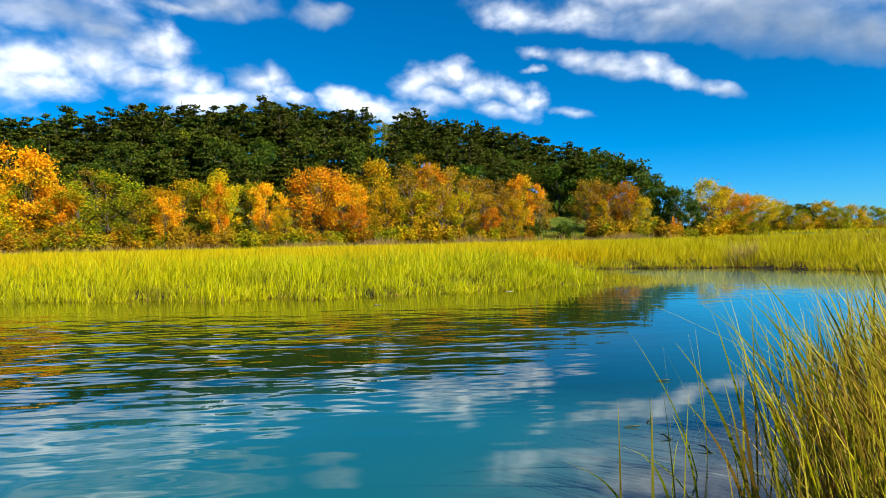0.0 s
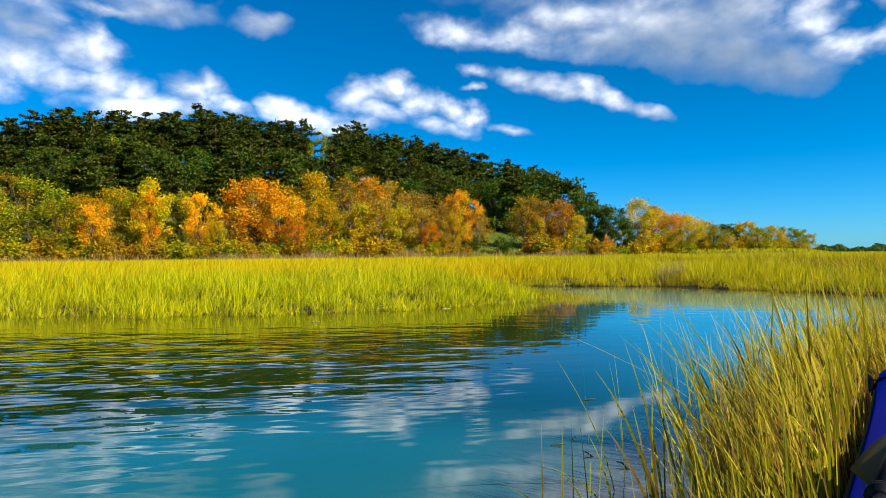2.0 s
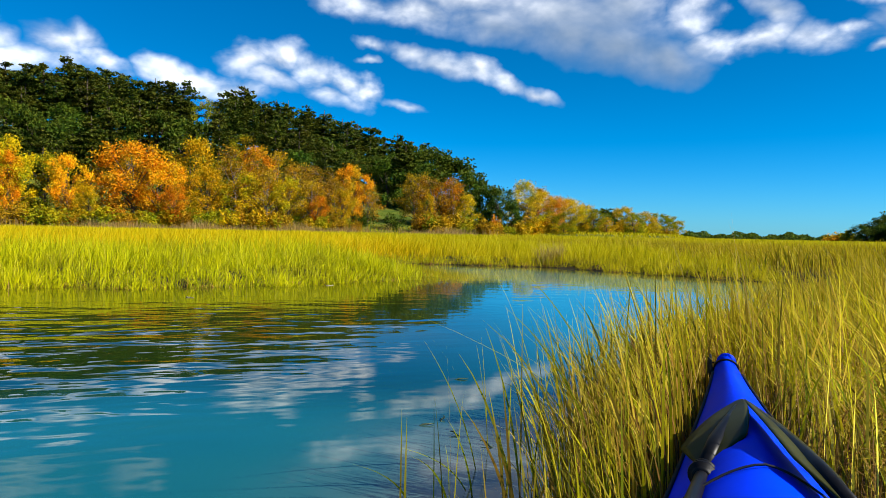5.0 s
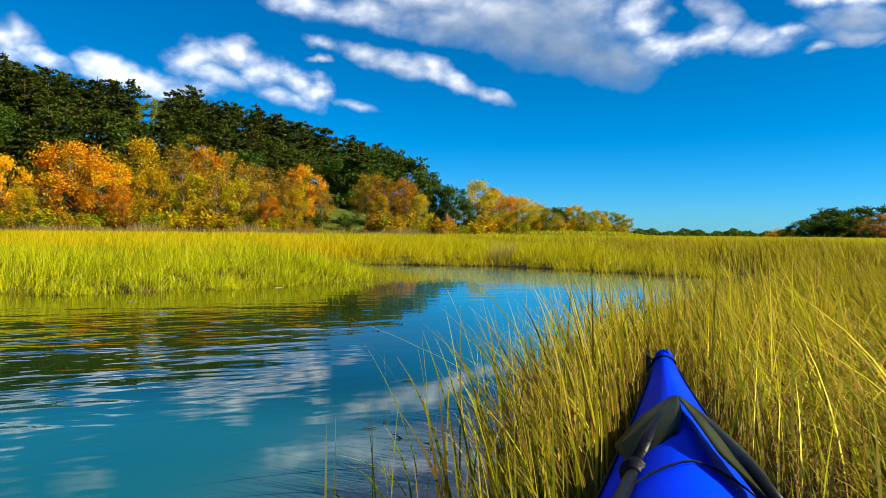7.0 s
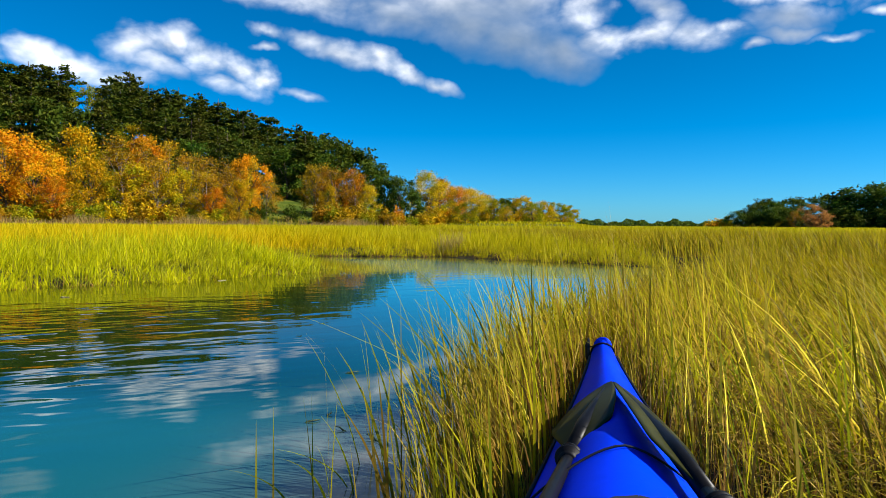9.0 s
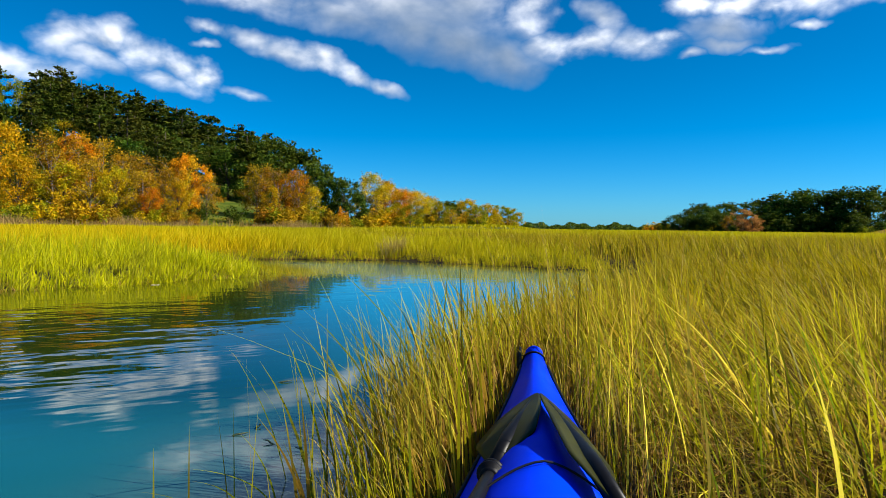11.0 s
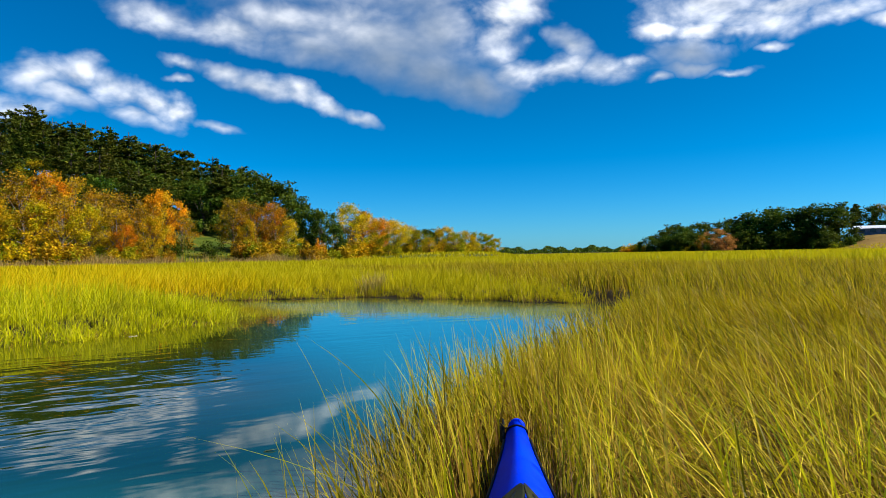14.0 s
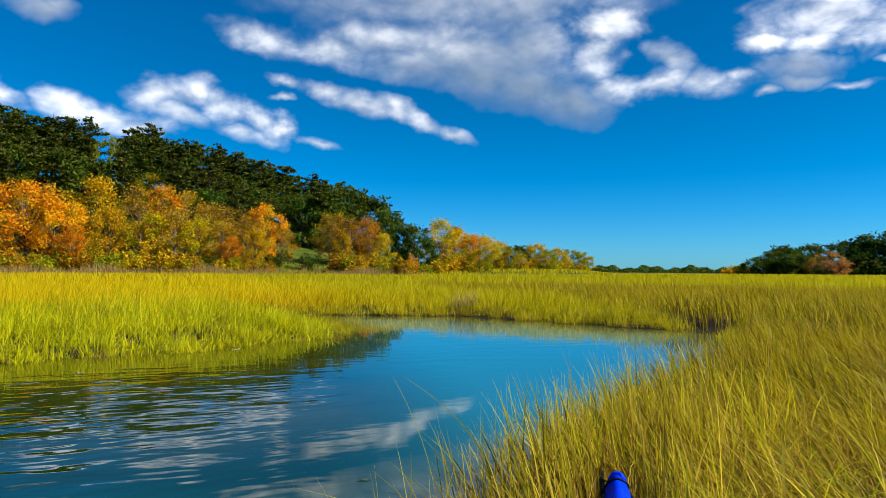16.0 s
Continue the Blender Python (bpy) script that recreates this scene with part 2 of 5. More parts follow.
def grassy(name, base, blades, tip, far=None, translucent=0.4, east=None):
    """Grass blades: straw-brown sheaths, then the blade colours, then dry tips; meadow-scale drift in hue."""
    m, nt, p, out = material(name)
    along = nt.nodes.new("ShaderNodeAttribute")
    along.attribute_name = "along"
    geo = nt.nodes.new("ShaderNodeNewGeometry")
    col = ramp(nt, geo.outputs["Random Per Island"], blades)
    big = noise_tex(nt, 0.35, 3, vec=geo.outputs["Position"])
    col = mix_color(nt, map_range(nt, big, 0.4, 0.7, 0.0, 0.55), col, far or blades[-1][1])
    if east:                               # drier stands past the bend of the creek
        xyz = nt.nodes.new("ShaderNodeSeparateXYZ")
        link(nt, geo.outputs["Position"], xyz.inputs[0])
        col = mix_color(nt, map_range(nt, xyz.outputs[0], 1.0, 6.5, 0.0, 0.8), col, east)
    dead = noise_tex(nt, 1.6, 4, vec=geo.outputs["Position"])
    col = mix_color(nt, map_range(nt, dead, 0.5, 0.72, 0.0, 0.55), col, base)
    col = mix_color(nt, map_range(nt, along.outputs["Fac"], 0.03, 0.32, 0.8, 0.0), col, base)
    col = mix_color(nt, map_range(nt, along.outputs["Fac"], 0.7, 1.0, 0.0, 0.6), col, tip)
    link(nt, col, p.inputs["Base Color"])
    p.inputs["Roughness"].default_value = 0.45
    p.inputs["Specular IOR Level"].default_value = 0.05
    tr = nt.nodes.new("ShaderNodeBsdfTranslucent")
    link(nt, col, tr.inputs["Color"])
    mx = nt.nodes.new("ShaderNodeMixShader")
    mx.inputs[0].default_value = translucent
    link(nt, p.outputs[0], mx.inputs[1]), link(nt, tr.outputs[0], mx.inputs[2])
    link(nt, mx.outputs[0], out.inputs["Surface"])
    return m


def plain(name, color, rough=0.5, metal=0.0, vary=0.25, scale=8.0, bumpy=0.15, dist=0.004, gloss=0.3):
    m, nt, p, out = material(name)
    f = noise_tex(nt, scale, 5)
    dark = tuple(c * (1 - vary) for c in color)
    light = tuple(min(1, c * (1 + vary)) for c in color)
    link(nt, ramp(nt, f, ((0.3, dark), (0.7, light))), p.inputs["Base Color"])
    p.inputs["Roughness"].default_value, p.inputs["Metallic"].default_value = rough, metal
    p.inputs["Specular IOR Level"].default_value = gloss
    if bumpy:
        bump(nt, noise_tex(nt, scale * 6, 4), bumpy, dist, p)
    return m


def ground_material():
    m, nt, p, out = material("marsh_soil_and_hill_grass")
    geo = nt.nodes.new("ShaderNodeNewGeometry")
    xyz = nt.nodes.new("ShaderNodeSeparateXYZ")
    link(nt, geo.outputs["Position"], xyz.inputs[0])
    mud = ramp(nt, noise_tex(nt, 3.0, 6, vec=geo.outputs["Position"]), ((0.3, (0.018, 0.013, 0.007)), (0.7, (0.045, 0.032, 0.016))))
    turf = ramp(nt, noise_tex(nt, 0.25, 6, vec=geo.outputs["Position"]), ((0.3, (0.03, 0.055, 0.006)), (0.5, (0.075, 0.10, 0.010)), (0.7, (0.13, 0.11, 0.016))))
    field = ramp(nt, noise_tex(nt, 0.15, 5, vec=geo.outputs["Position"]), ((0.3, (0.17, 0.10, 0.025)), (0.7, (0.24, 0.15, 0.035))))
    turf = mix_color(nt, map_range(nt, xyz.outputs[0], 170, 190), turf, field)
    link(nt, mix_color(nt, map_range(nt, xyz.outputs[2], 0.3, 0.8), mud, turf), p.inputs["Base Color"])
    p.inputs["Roughness"].default_value = 0.9
    p.inputs["Specular IOR Level"].default_value = 0.08
    bump(nt, noise_tex(nt, 9, 5, vec=geo.outputs["Position"]), 0.6, 0.05, p)
    return m


def water_material():
    """Murky creek water: teal body colour, mirror surface with wind ripples."""
    m, nt, p, out = material("creek_water")
    geo = nt.nodes.new("ShaderNodeNewGeometry")
    f = noise_tex(nt, 0.5, 3, vec=geo.outputs["Position"])
    deep = ramp(nt, f, ((0.3, (0.004, 0.078, 0.088)), (0.7, (0.010, 0.098, 0.092))))
    shallow = nt.nodes.new("ShaderNodeAttribute")
    shallow.attribute_name = "shallow"
    silt = ramp(nt, noise_tex(nt, 2.5, 5, vec=geo.outputs["Position"]), ((0.3, (0.045, 0.075, 0.08)), (0.7, (0.095, 0.105, 0.095))))
    # olive silt off the far bank, with the bank grass's reflection painted in
    flats_reflection = nt.nodes.new("ShaderNodeAttribute")
    flats_reflection.attribute_name = "flats_reflection"
    olive = ramp(nt, noise_tex(nt, 1.2, 4, vec=geo.outputs["Position"]), ((0.3, (0.032, 0.036, 0.002)), (0.7, (0.066, 0.066, 0.004))))
    body = mix_color(nt, shallow.outputs["Fac"], deep, silt)
    # dark green of the mirrored hill, painted into the body colour
    hill_reflection = nt.nodes.new("ShaderNodeAttribute")
    hill_reflection.attribute_name = "hill_reflection"
    # milky azure water; its paler blue also paints in the sky's reflection
    milky_reflection = nt.nodes.new("ShaderNodeAttribute")
    milky_reflection.attribute_name = "milky_reflection"
    body = mix_color(nt, milky_reflection.outputs["Fac"], body, (0.018, 0.150, 0.180))
    body = mix_color(nt, hill_reflection.outputs["Fac"], body, (0.004, 0.022, 0.004))
    link(nt, mix_color(nt, flats_reflection.outputs["Fac"], body, olive), p.inputs["Base Color"])
    p.inputs["Roughness"].default_value = 0.015
    p.inputs["IOR"].default_value = 1.48
    p.inputs["Specular IOR Level"].default_value = 0.5
    wind = nt.nodes.new("ShaderNodeAttribute")
    wind.attribute_name = "ripple"

    def ripples(turn, length, bend, bend_scale):
        """Long-crested ripples, wavelength in metres, bent by a slow drift."""
        mp = nt.nodes.new("ShaderNodeMapping")
        mp.inputs["Rotation"].default_value = (0, 0, radians(turn))
        link(nt, geo.outputs["Position"], mp.inputs["Vector"])
        w = nt.nodes.new("ShaderNodeTexWave")
        w.wave_type, w.bands_direction, w.wave_profile = "BANDS", "Y", "SIN"
        for k, x in (("Scale", 0.314 / length), ("Distortion", bend), ("Detail", 2.0), ("Detail Scale", bend_scale), ("Detail Roughness", 0.5)):
            w.inputs[k].default_value = x
        link(nt, mp.outputs[0], w.inputs["Vector"])
        return w.outputs["Fac"]

    def chop(turn, sx, sy, scale, detail):
        mp = nt.nodes.new("ShaderNodeMapping")
        mp.inputs["Rotation"].default_value = (0, 0, radians(turn))
        mp.inputs["Scale"].default_value = (sx, sy, 1)
        link(nt, geo.outputs["Position"], mp.inputs["Vector"])
        return noise_tex(nt, scale, detail, 0.5, vec=mp.outputs[0])

    swell = ripples(7, 0.38, 5.0, 0.8)
    cross = ripples(-13, 0.15, 6.0, 0.6)
    broken = chop(4, 0.95, 1.45, 2.1, 0.6)
    fine = chop(-6, 0.9, 1.9, 4.6, 1.0)
    gust = map_range(nt, noise_tex(nt, 0.55, 2, vec=geo.outputs["Position"]), 0.35, 0.65, 0.45, 1.0)
    h = math_node(nt, "ADD", math_node(nt, "MULTIPLY", swell, 0.17), math_node(nt, "MULTIPLY", cross, 0.055))
    h = math_node(nt, "ADD", h, math_node(nt, "ADD", math_node(nt, "MULTIPLY", broken, 1.0), math_node(nt, "MULTIPLY", fine, 0.48)))
    h = math_node(nt, "MULTIPLY", math_node(nt, "MULTIPLY", h, gust), wind.outputs["Fac"])
    bump(nt, h, 1.0, 0.0115, p)
    return m


GROUND = ground_material()
WATER = water_material()
GRASS_NEAR = grassy("cordgrass_near", (0.20, 0.10, 0.025), ((0.0, (0.07, 0.04, 0.012)), (0.25, (0.26, 0.22, 0.006)), (0.45, (0.56, 0.50, 0.008)), (0.62, (0.11, 0.18, 0.008)), (0.8, (0.34, 0.18, 0.025)), (1.0, (0.92, 0.74, 0.07))), (0.66, 0.52, 0.03), (0.44, 0.34, 0.006), 0.55)
THATCH = grassy("dead_thatch", (0.25, 0.11, 0.035), ((0.0, (0.12, 0.055, 0.02)), (0.4, (0.31, 0.17, 0.035)), (0.7, (0.46, 0.28, 0.05)), (0.85, (0.16, 0.16, 0.012)), (1.0, (0.66, 0.46, 0.12))), (0.55, 0.37, 0.07), (0.34, 0.18, 0.035), 0.4)
GRASS_MEADOW = grassy("cordgrass_meadow", (0.22, 0.13, 0.025), ((0.0, (0.08, 0.055, 0.008)), (0.3, (0.26, 0.22, 0.004)), (0.55, (0.46, 0.37, 0.004)), (0.75, (0.08, 0.10, 0.005)), (0.88, (0.24, 0.12, 0.015)), (1.0, (0.66, 0.49, 0.03))), (0.46, 0.34, 0.008), (0.44, 0.32, 0.003), 0.4)
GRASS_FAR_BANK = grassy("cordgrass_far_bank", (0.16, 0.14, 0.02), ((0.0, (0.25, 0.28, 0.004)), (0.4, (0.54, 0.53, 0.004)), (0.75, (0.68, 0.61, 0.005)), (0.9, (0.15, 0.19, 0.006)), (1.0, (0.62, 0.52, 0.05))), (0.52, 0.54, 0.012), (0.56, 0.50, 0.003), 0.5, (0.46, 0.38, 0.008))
GRASS_DISTANT = grassy("cordgrass_distant", (0.34, 0.24, 0.01), ((0.0, (0.48, 0.42, 0.003)), (0.5, (0.64, 0.50, 0.003)), (1.0, (0.70, 0.43, 0.004))), (0.60, 0.50, 0.006), (0.66, 0.42, 0.003), 0.5, (0.42, 0.38, 0.005))
REED = grassy("dead_reed", (0.3, 0.2, 0.06), ((0.0, (0.30, 0.22, 0.05)), (0.5, (0.46, 0.35, 0.10)), (1.0, (0.36, 0.25, 0.05))), (0.52, 0.40, 0.14), (0.42, 0.32, 0.06))
DULL_REED = grassy("weathered_reed", (0.20, 0.13, 0.05), ((0.0, (0.24, 0.16, 0.05)), (0.5, (0.38, 0.26, 0.09)), (1.0, (0.30, 0.19, 0.05))), (0.40, 0.28, 0.11), (0.36, 0.23, 0.07))
BARK = plain("bark", (0.07, 0.05, 0.036), 0.9, 0, 0.4, 3.0, 0.6, 0.03)
BARK_PALE = plain("pale_bark", (0.17, 0.13, 0.095), 0.9, 0, 0.3, 3.0, 0.5, 0.03)
NEEDLES = leafy("pine_needles", ((0.0, (0.018, 0.034, 0.004)), (0.5, (0.042, 0.064, 0.006)), (0.85, (0.085, 0.108, 0.008)), (1.0, (0.14, 0.14, 0.010))), 0.6, (0.10, 0.092, 0.006), 0.2)
LEAF_DARK = leafy("dark_green_leaves", ((0.0, (0.018, 0.042, 0.004)), (0.5, (0.044, 0.086, 0.006)), (1.0, (0.10, 0.135, 0.010))), 0.5, (0.11, 0.115, 0.006))
LEAF_GREEN = leafy("yellow_green_leaves", ((0.0, (0.06, 0.11, 0.004)), (0.5, (0.18, 0.23, 0.005)), (1.0, (0.40, 0.36, 0.006))), 0.8, (0.44, 0.30, 0.005))
LEAF_YELLOW = leafy("yellow_leaves", ((0.0, (0.26, 0.18, 0.004)), (0.5, (0.60, 0.40, 0.004)), (1.0, (0.80, 0.40, 0.005))), 0.85, (0.22, 0.24, 0.005))
LEAF_ORANGE = leafy("orange_leaves", ((0.0, (0.5, 0.17, 0.004)), (0.5, (0.82, 0.30, 0.004)), (1.0, (0.85, 0.42, 0.008))), 0.85, (0.50, 0.36, 0.008))
LEAF_BROWN = leafy("rusty_leaves", ((0.0, (0.16, 0.10, 0.008)), (0.5, (0.36, 0.22, 0.006)), (1.0, (0.50, 0.34, 0.008))), 0.85, (0.46, 0.22, 0.006))
LEAF_RED = leafy("russet_leaves", ((0.0, (0.3, 0.10, 0.03)), (0.5, (0.5, 0.18, 0.05)), (1.0, (0.5, 0.28, 0.06))), 0.5, (0.2, 0.12, 0.03))
HULL_BLUE = plain("blue_coated_deck", (0.0002, 0.036, 0.80), 0.5, 0, 0.14, 5.0, 0.25, 0.002, 0.12)
HULL_BLUE.node_tree.nodes["Principled BSDF"].inputs["Specular IOR Level"].default_value = 0.025
BLACK_RUBBER = plain("black_rubber", (0.005, 0.005, 0.006), 0.5, 0, 0.3, 20, 0.2, 0.001, 0.15)
SHAFT_GREY = plain("carbon_shaft", (0.006, 0.006, 0.007), 0.38, 0, 0.2, 25, 0.05, 0.0005, 0.12)
BLADE_OLIVE = plain("smoky_olive_blade", (0.026, 0.026, 0.005), 0.42, 0, 0.5, 9, 0.1, 0.001, 0.08)
CORD_BLACK = plain("black_cord", (0.012, 0.012, 0.014), 0.7, 0, 0.3, 60, 0.3, 0.001)
FABRIC_GREY = plain("dark_grey_fabric", (0.016, 0.017, 0.022), 0.85, 0, 0.3, 40, 0.4, 0.001)
CLAPBOARD = plain("white_painted_wall", (0.72, 0.74, 0.76), 0.6, 0, 0.08, 1.0, 0.1, 0.01)
ROOF_GREY = plain("grey_roof", (0.6, 0.62, 0.66), 0.7, 0, 0.15, 2.0, 0.2, 0.01)
WINDOW_DARK = plain("dark_window_glass", (0.03, 0.05, 0.09), 0.1, 0, 0.2, 2, 0.0)
DRIFT = plain("bleached_driftwood", (0.26, 0.22, 0.10), 0.8, 0, 0.2, 12, 0.4, 0.004)


# ---------------- mesh helpers ----------------
def mesh_from(name, verts, faces, mat, smooth=False):
    me = bpy.data.meshes.new(name)
    me.from_pydata(verts, [], faces)
    me.materials.append(mat)
    if smooth:
        me.polygons.foreach_set("use_smooth", [True] * len(me.polygons))
    me.update()
    return me


def raw_mesh(name, verts, quads, mat, tris=None, smooth=True):
    """A mesh from numpy arrays of vertices and quads (and triangles)."""
    me = bpy.data.meshes.new(name)
    nq, nt_ = len(quads), 0 if tris is None else len(tris)
    me.vertices.add(len(verts))
    me.vertices.foreach_set("co", np.asarray(verts, dtype=np.float32).ravel())
    loops = np.concatenate([np.asarray(quads).ravel()] + ([np.asarray(tris).ravel()] if nt_ else [])).astype(np.int32)
    me.loops.add(len(loops))
    me.loops.foreach_set("vertex_index", loops)
    starts = np.concatenate([np.arange(nq) * 4, nq * 4 + np.arange(nt_) * 3]).astype(np.int32)
    me.polygons.add(nq + nt_)
    me.polygons.foreach_set("loop_start", starts)
    me.polygons.foreach_set("use_smooth", np.full(nq + nt_, smooth))
    me.materials.append(mat)
    me.update(calc_edges=True)
    me.validate()
    return me


def part(name, me, parent, label=""):
    ob = new(name, me)
    ob.parent = parent
    return tagged(ob, label)


def tube(path, radii, sides=8, cap=True):
    """Vertices and faces of a tube along points with a radius at each."""
    verts, faces = [], []
    pts = [Vector(p) for p in path]
    for i, p in enumerate(pts):
        d = (pts[min(i + 1, len(pts) - 1)] - pts[max(i - 1, 0)]).normalized()
        side = d.cross(Vector((0, 0, 1)))
        side = side.normalized() if side.length > 0.05 else Vector((1, 0, 0))
        up = side.cross(d).normalized()
        for k in range(sides):
            a = 2 * math.pi * k / sides
            verts.append(p + (side * math.cos(a) + up * math.sin(a)) * radii[i])
    for i in range(len(pts) - 1):
        for k in range(sides):
            a, b = i * sides + k, i * sides + (k + 1) % sides
            faces.append((a, b, b + sides, a + sides))
    if cap:
        faces.append(tuple(range(sides))[::-1])
        faces.append(tuple(range((len(pts) - 1) * sides, len(pts) * sides)))
    return verts, faces


def merge(pieces):
    verts, faces = [], []
    for v, f in pieces:
        o = len(verts)
        verts += v
        faces += [tuple(i + o for i in q) for q in f]
    return verts, faces


def polar(az, r):
    return r * math.sin(radians(az)), r * math.cos(radians(az))


# ---------------- land ----------------
FAR_BANK = ((-60, 22), (-30, 15.5), (-16, 11.2), (-9, 9.6), (-6.3, 9.05), (-4.7, 8.9), (-3.1, 8.5), (-1.7, 8.45), (-0.2, 8.85),
            (1.0, 9.5), (1.7, 10.1), (2.1, 11.0), (2.0, 12.4), (1.2, 14.2), (1.6, 15.6), (3.0, 14.9), (4.2, 14.5), (5.3, 14.1), (6.3, 12.7), (7.0, 11.3), (7.7, 10.0), (8.5, 9.2))
NEAR_BANK = ((7.6, 7.6), (5.8, 6.0), (4.1, 4.65), (2.65, 3.75), (1.98, 3.12), (1.40, 2.55), (0.95, 2.14), (0.60, 1.58), (0.36, 1.15), (0.08, 0.64), (-0.25, 0.1), (-0.6, -0.6), (-1.6, -2.2), (-4, -5), (-12, -9), (-60, -20))
SHORE = np.array(FAR_BANK + NEAR_BANK)


def shore_distance(x, y):
    """Metres from the water's edge: positive on land, negative in the creek."""
    x, y = np.asarray(x, float), np.asarray(y, float)
    best, inside = np.full(x.shape, 1e9), np.zeros(x.shape, bool)
    for (ax, ay), (bx, by) in zip(SHORE, np.roll(SHORE, -1, axis=0)):
        ex, ey = bx - ax, by - ay
        t = np.clip(((x - ax) * ex + (y - ay) * ey) / (ex * ex + ey * ey), 0, 1)
        best = np.minimum(best, np.hypot(x - ax - t * ex, y - ay - t * ey))
        cross = (ay > y) != (by > y)
        with np.errstate(divide="ignore", invalid="ignore"):
            hit = x < ax + (y - ay) * ex / (ey if ey else 1e-9)
        inside ^= cross & hit
    wob = 0.10 * np.sin(x * 5.1 + 1.3 * np.sin(y * 3.7)) + 0.07 * np.sin(y * 8.3 + x * 2.9)
    return np.where(inside, -best, best) + wob * np.clip(np.hypot(x, y) / 8, 0.2, 1.5)


def smooth(lo, hi, v):
    t = np.clip((v - lo) / (hi - lo), 0, 1)
    return t * t * (3 - 2 * t)


CREST_AZ = (-180, -100, -70, -45, -34, -30, -26.6, -22.6, -18.4, -14.9, -11.3, -8.5, -6, -2.8, -0.9, 2.4, 6.1, 9.4, 13, 14.3, 16, 17.5, 20, 180)
CREST_EL = (0, 0, 5, 9, 10, 10.3, 11, 11.3, 11.8, 11.9, 11.7, 11.4, 11.2, 11.2, 10.6, 10, 9.0, 8.1, 6.9, 6.3, 5.0, 4.0, 0, 0)
PINE_TALL, CREST_R = 12.5, 150.0


def land(x, y):
    """Height of the ground."""
    x, y = np.asarray(x, float), np.asarray(y, float)
    r, az = np.hypot(x, y), np.degrees(np.arctan2(x, y))
    sd = shore_distance(x, y)
    edge = 0.3 + 0.9 * smooth(7.6, 8.4, y)
    z = np.where(sd > 0, 0.16 * smooth(0.0, 1.0, (sd - 0.06) / edge) - 0.02, -0.45 * smooth(0.0, 2.2, -sd) - 0.03)
    z = z + 0.03 * smooth(0.0, 0.2, sd) * smooth(1.2, 0.4, sd) * smooth(2.4, 3.2, x) * smooth(8.3, 9.2, y)
    z = z + np.where(sd > 0.3, 0.03 * np.sin(x * 1.7) * np.sin(y * 1.3), 0)
    top = np.maximum(0, np.tan(np.radians(np.interp(az, CREST_AZ, CREST_EL))) * CREST_R - PINE_TALL)
    rise = 1.8 * smooth(88, 106, r) * smooth(20, 14, az) * smooth(-110, -80, az)
    hill = np.maximum(0, top - 1.2) * smooth(98, 156, r) * (1 - smooth(190, 420, r))
    bank = 5.2 * smooth(225, 275, r) * smooth(57.0, 60.5, az) * (1 - smooth(95, 110, az))
    spit = 0.9 * smooth(112, 135, r) * smooth(13, 19, az) * smooth(35, 31, az)
    return z + rise + hill + bank + spit


def build_ground():
    rings = np.concatenate([[0.12], np.geomspace(0.3, 3500, 300)])
    az = np.radians(np.concatenate([np.arange(-180, -48, 3.0), np.arange(-48, 72, 0.75), np.arange(72, 180, 3.0)]))
    n, k = len(az), len(rings)
    rr, aa = np.meshgrid(rings, az, indexing="ij")
    x, y = rr * np.sin(aa), rr * np.cos(aa)
    v = np.stack([x, y, land(x, y)], -1).reshape(-1, 3)
    i, j = np.meshgrid(np.arange(k - 1), np.arange(n), indexing="ij")
    j2 = (j + 1) % n
    q = np.stack([i * n + j, (i + 1) * n + j, (i + 1) * n + j2, i * n + j2], -1).reshape(-1, 4)[:, ::-1]
    v = np.vstack([v, [[0, 0, float(land(0.0, 0.0))]]])
    c = len(v) - 1
    tris = np.array([(c, (a + 1) % n, a) for a in range(n)])
    tagged(new("ground", raw_mesh("ground", v, q, GROUND, tris)), "dark muddy marsh ground rising to a grassy hill", "ground", kind="structure")


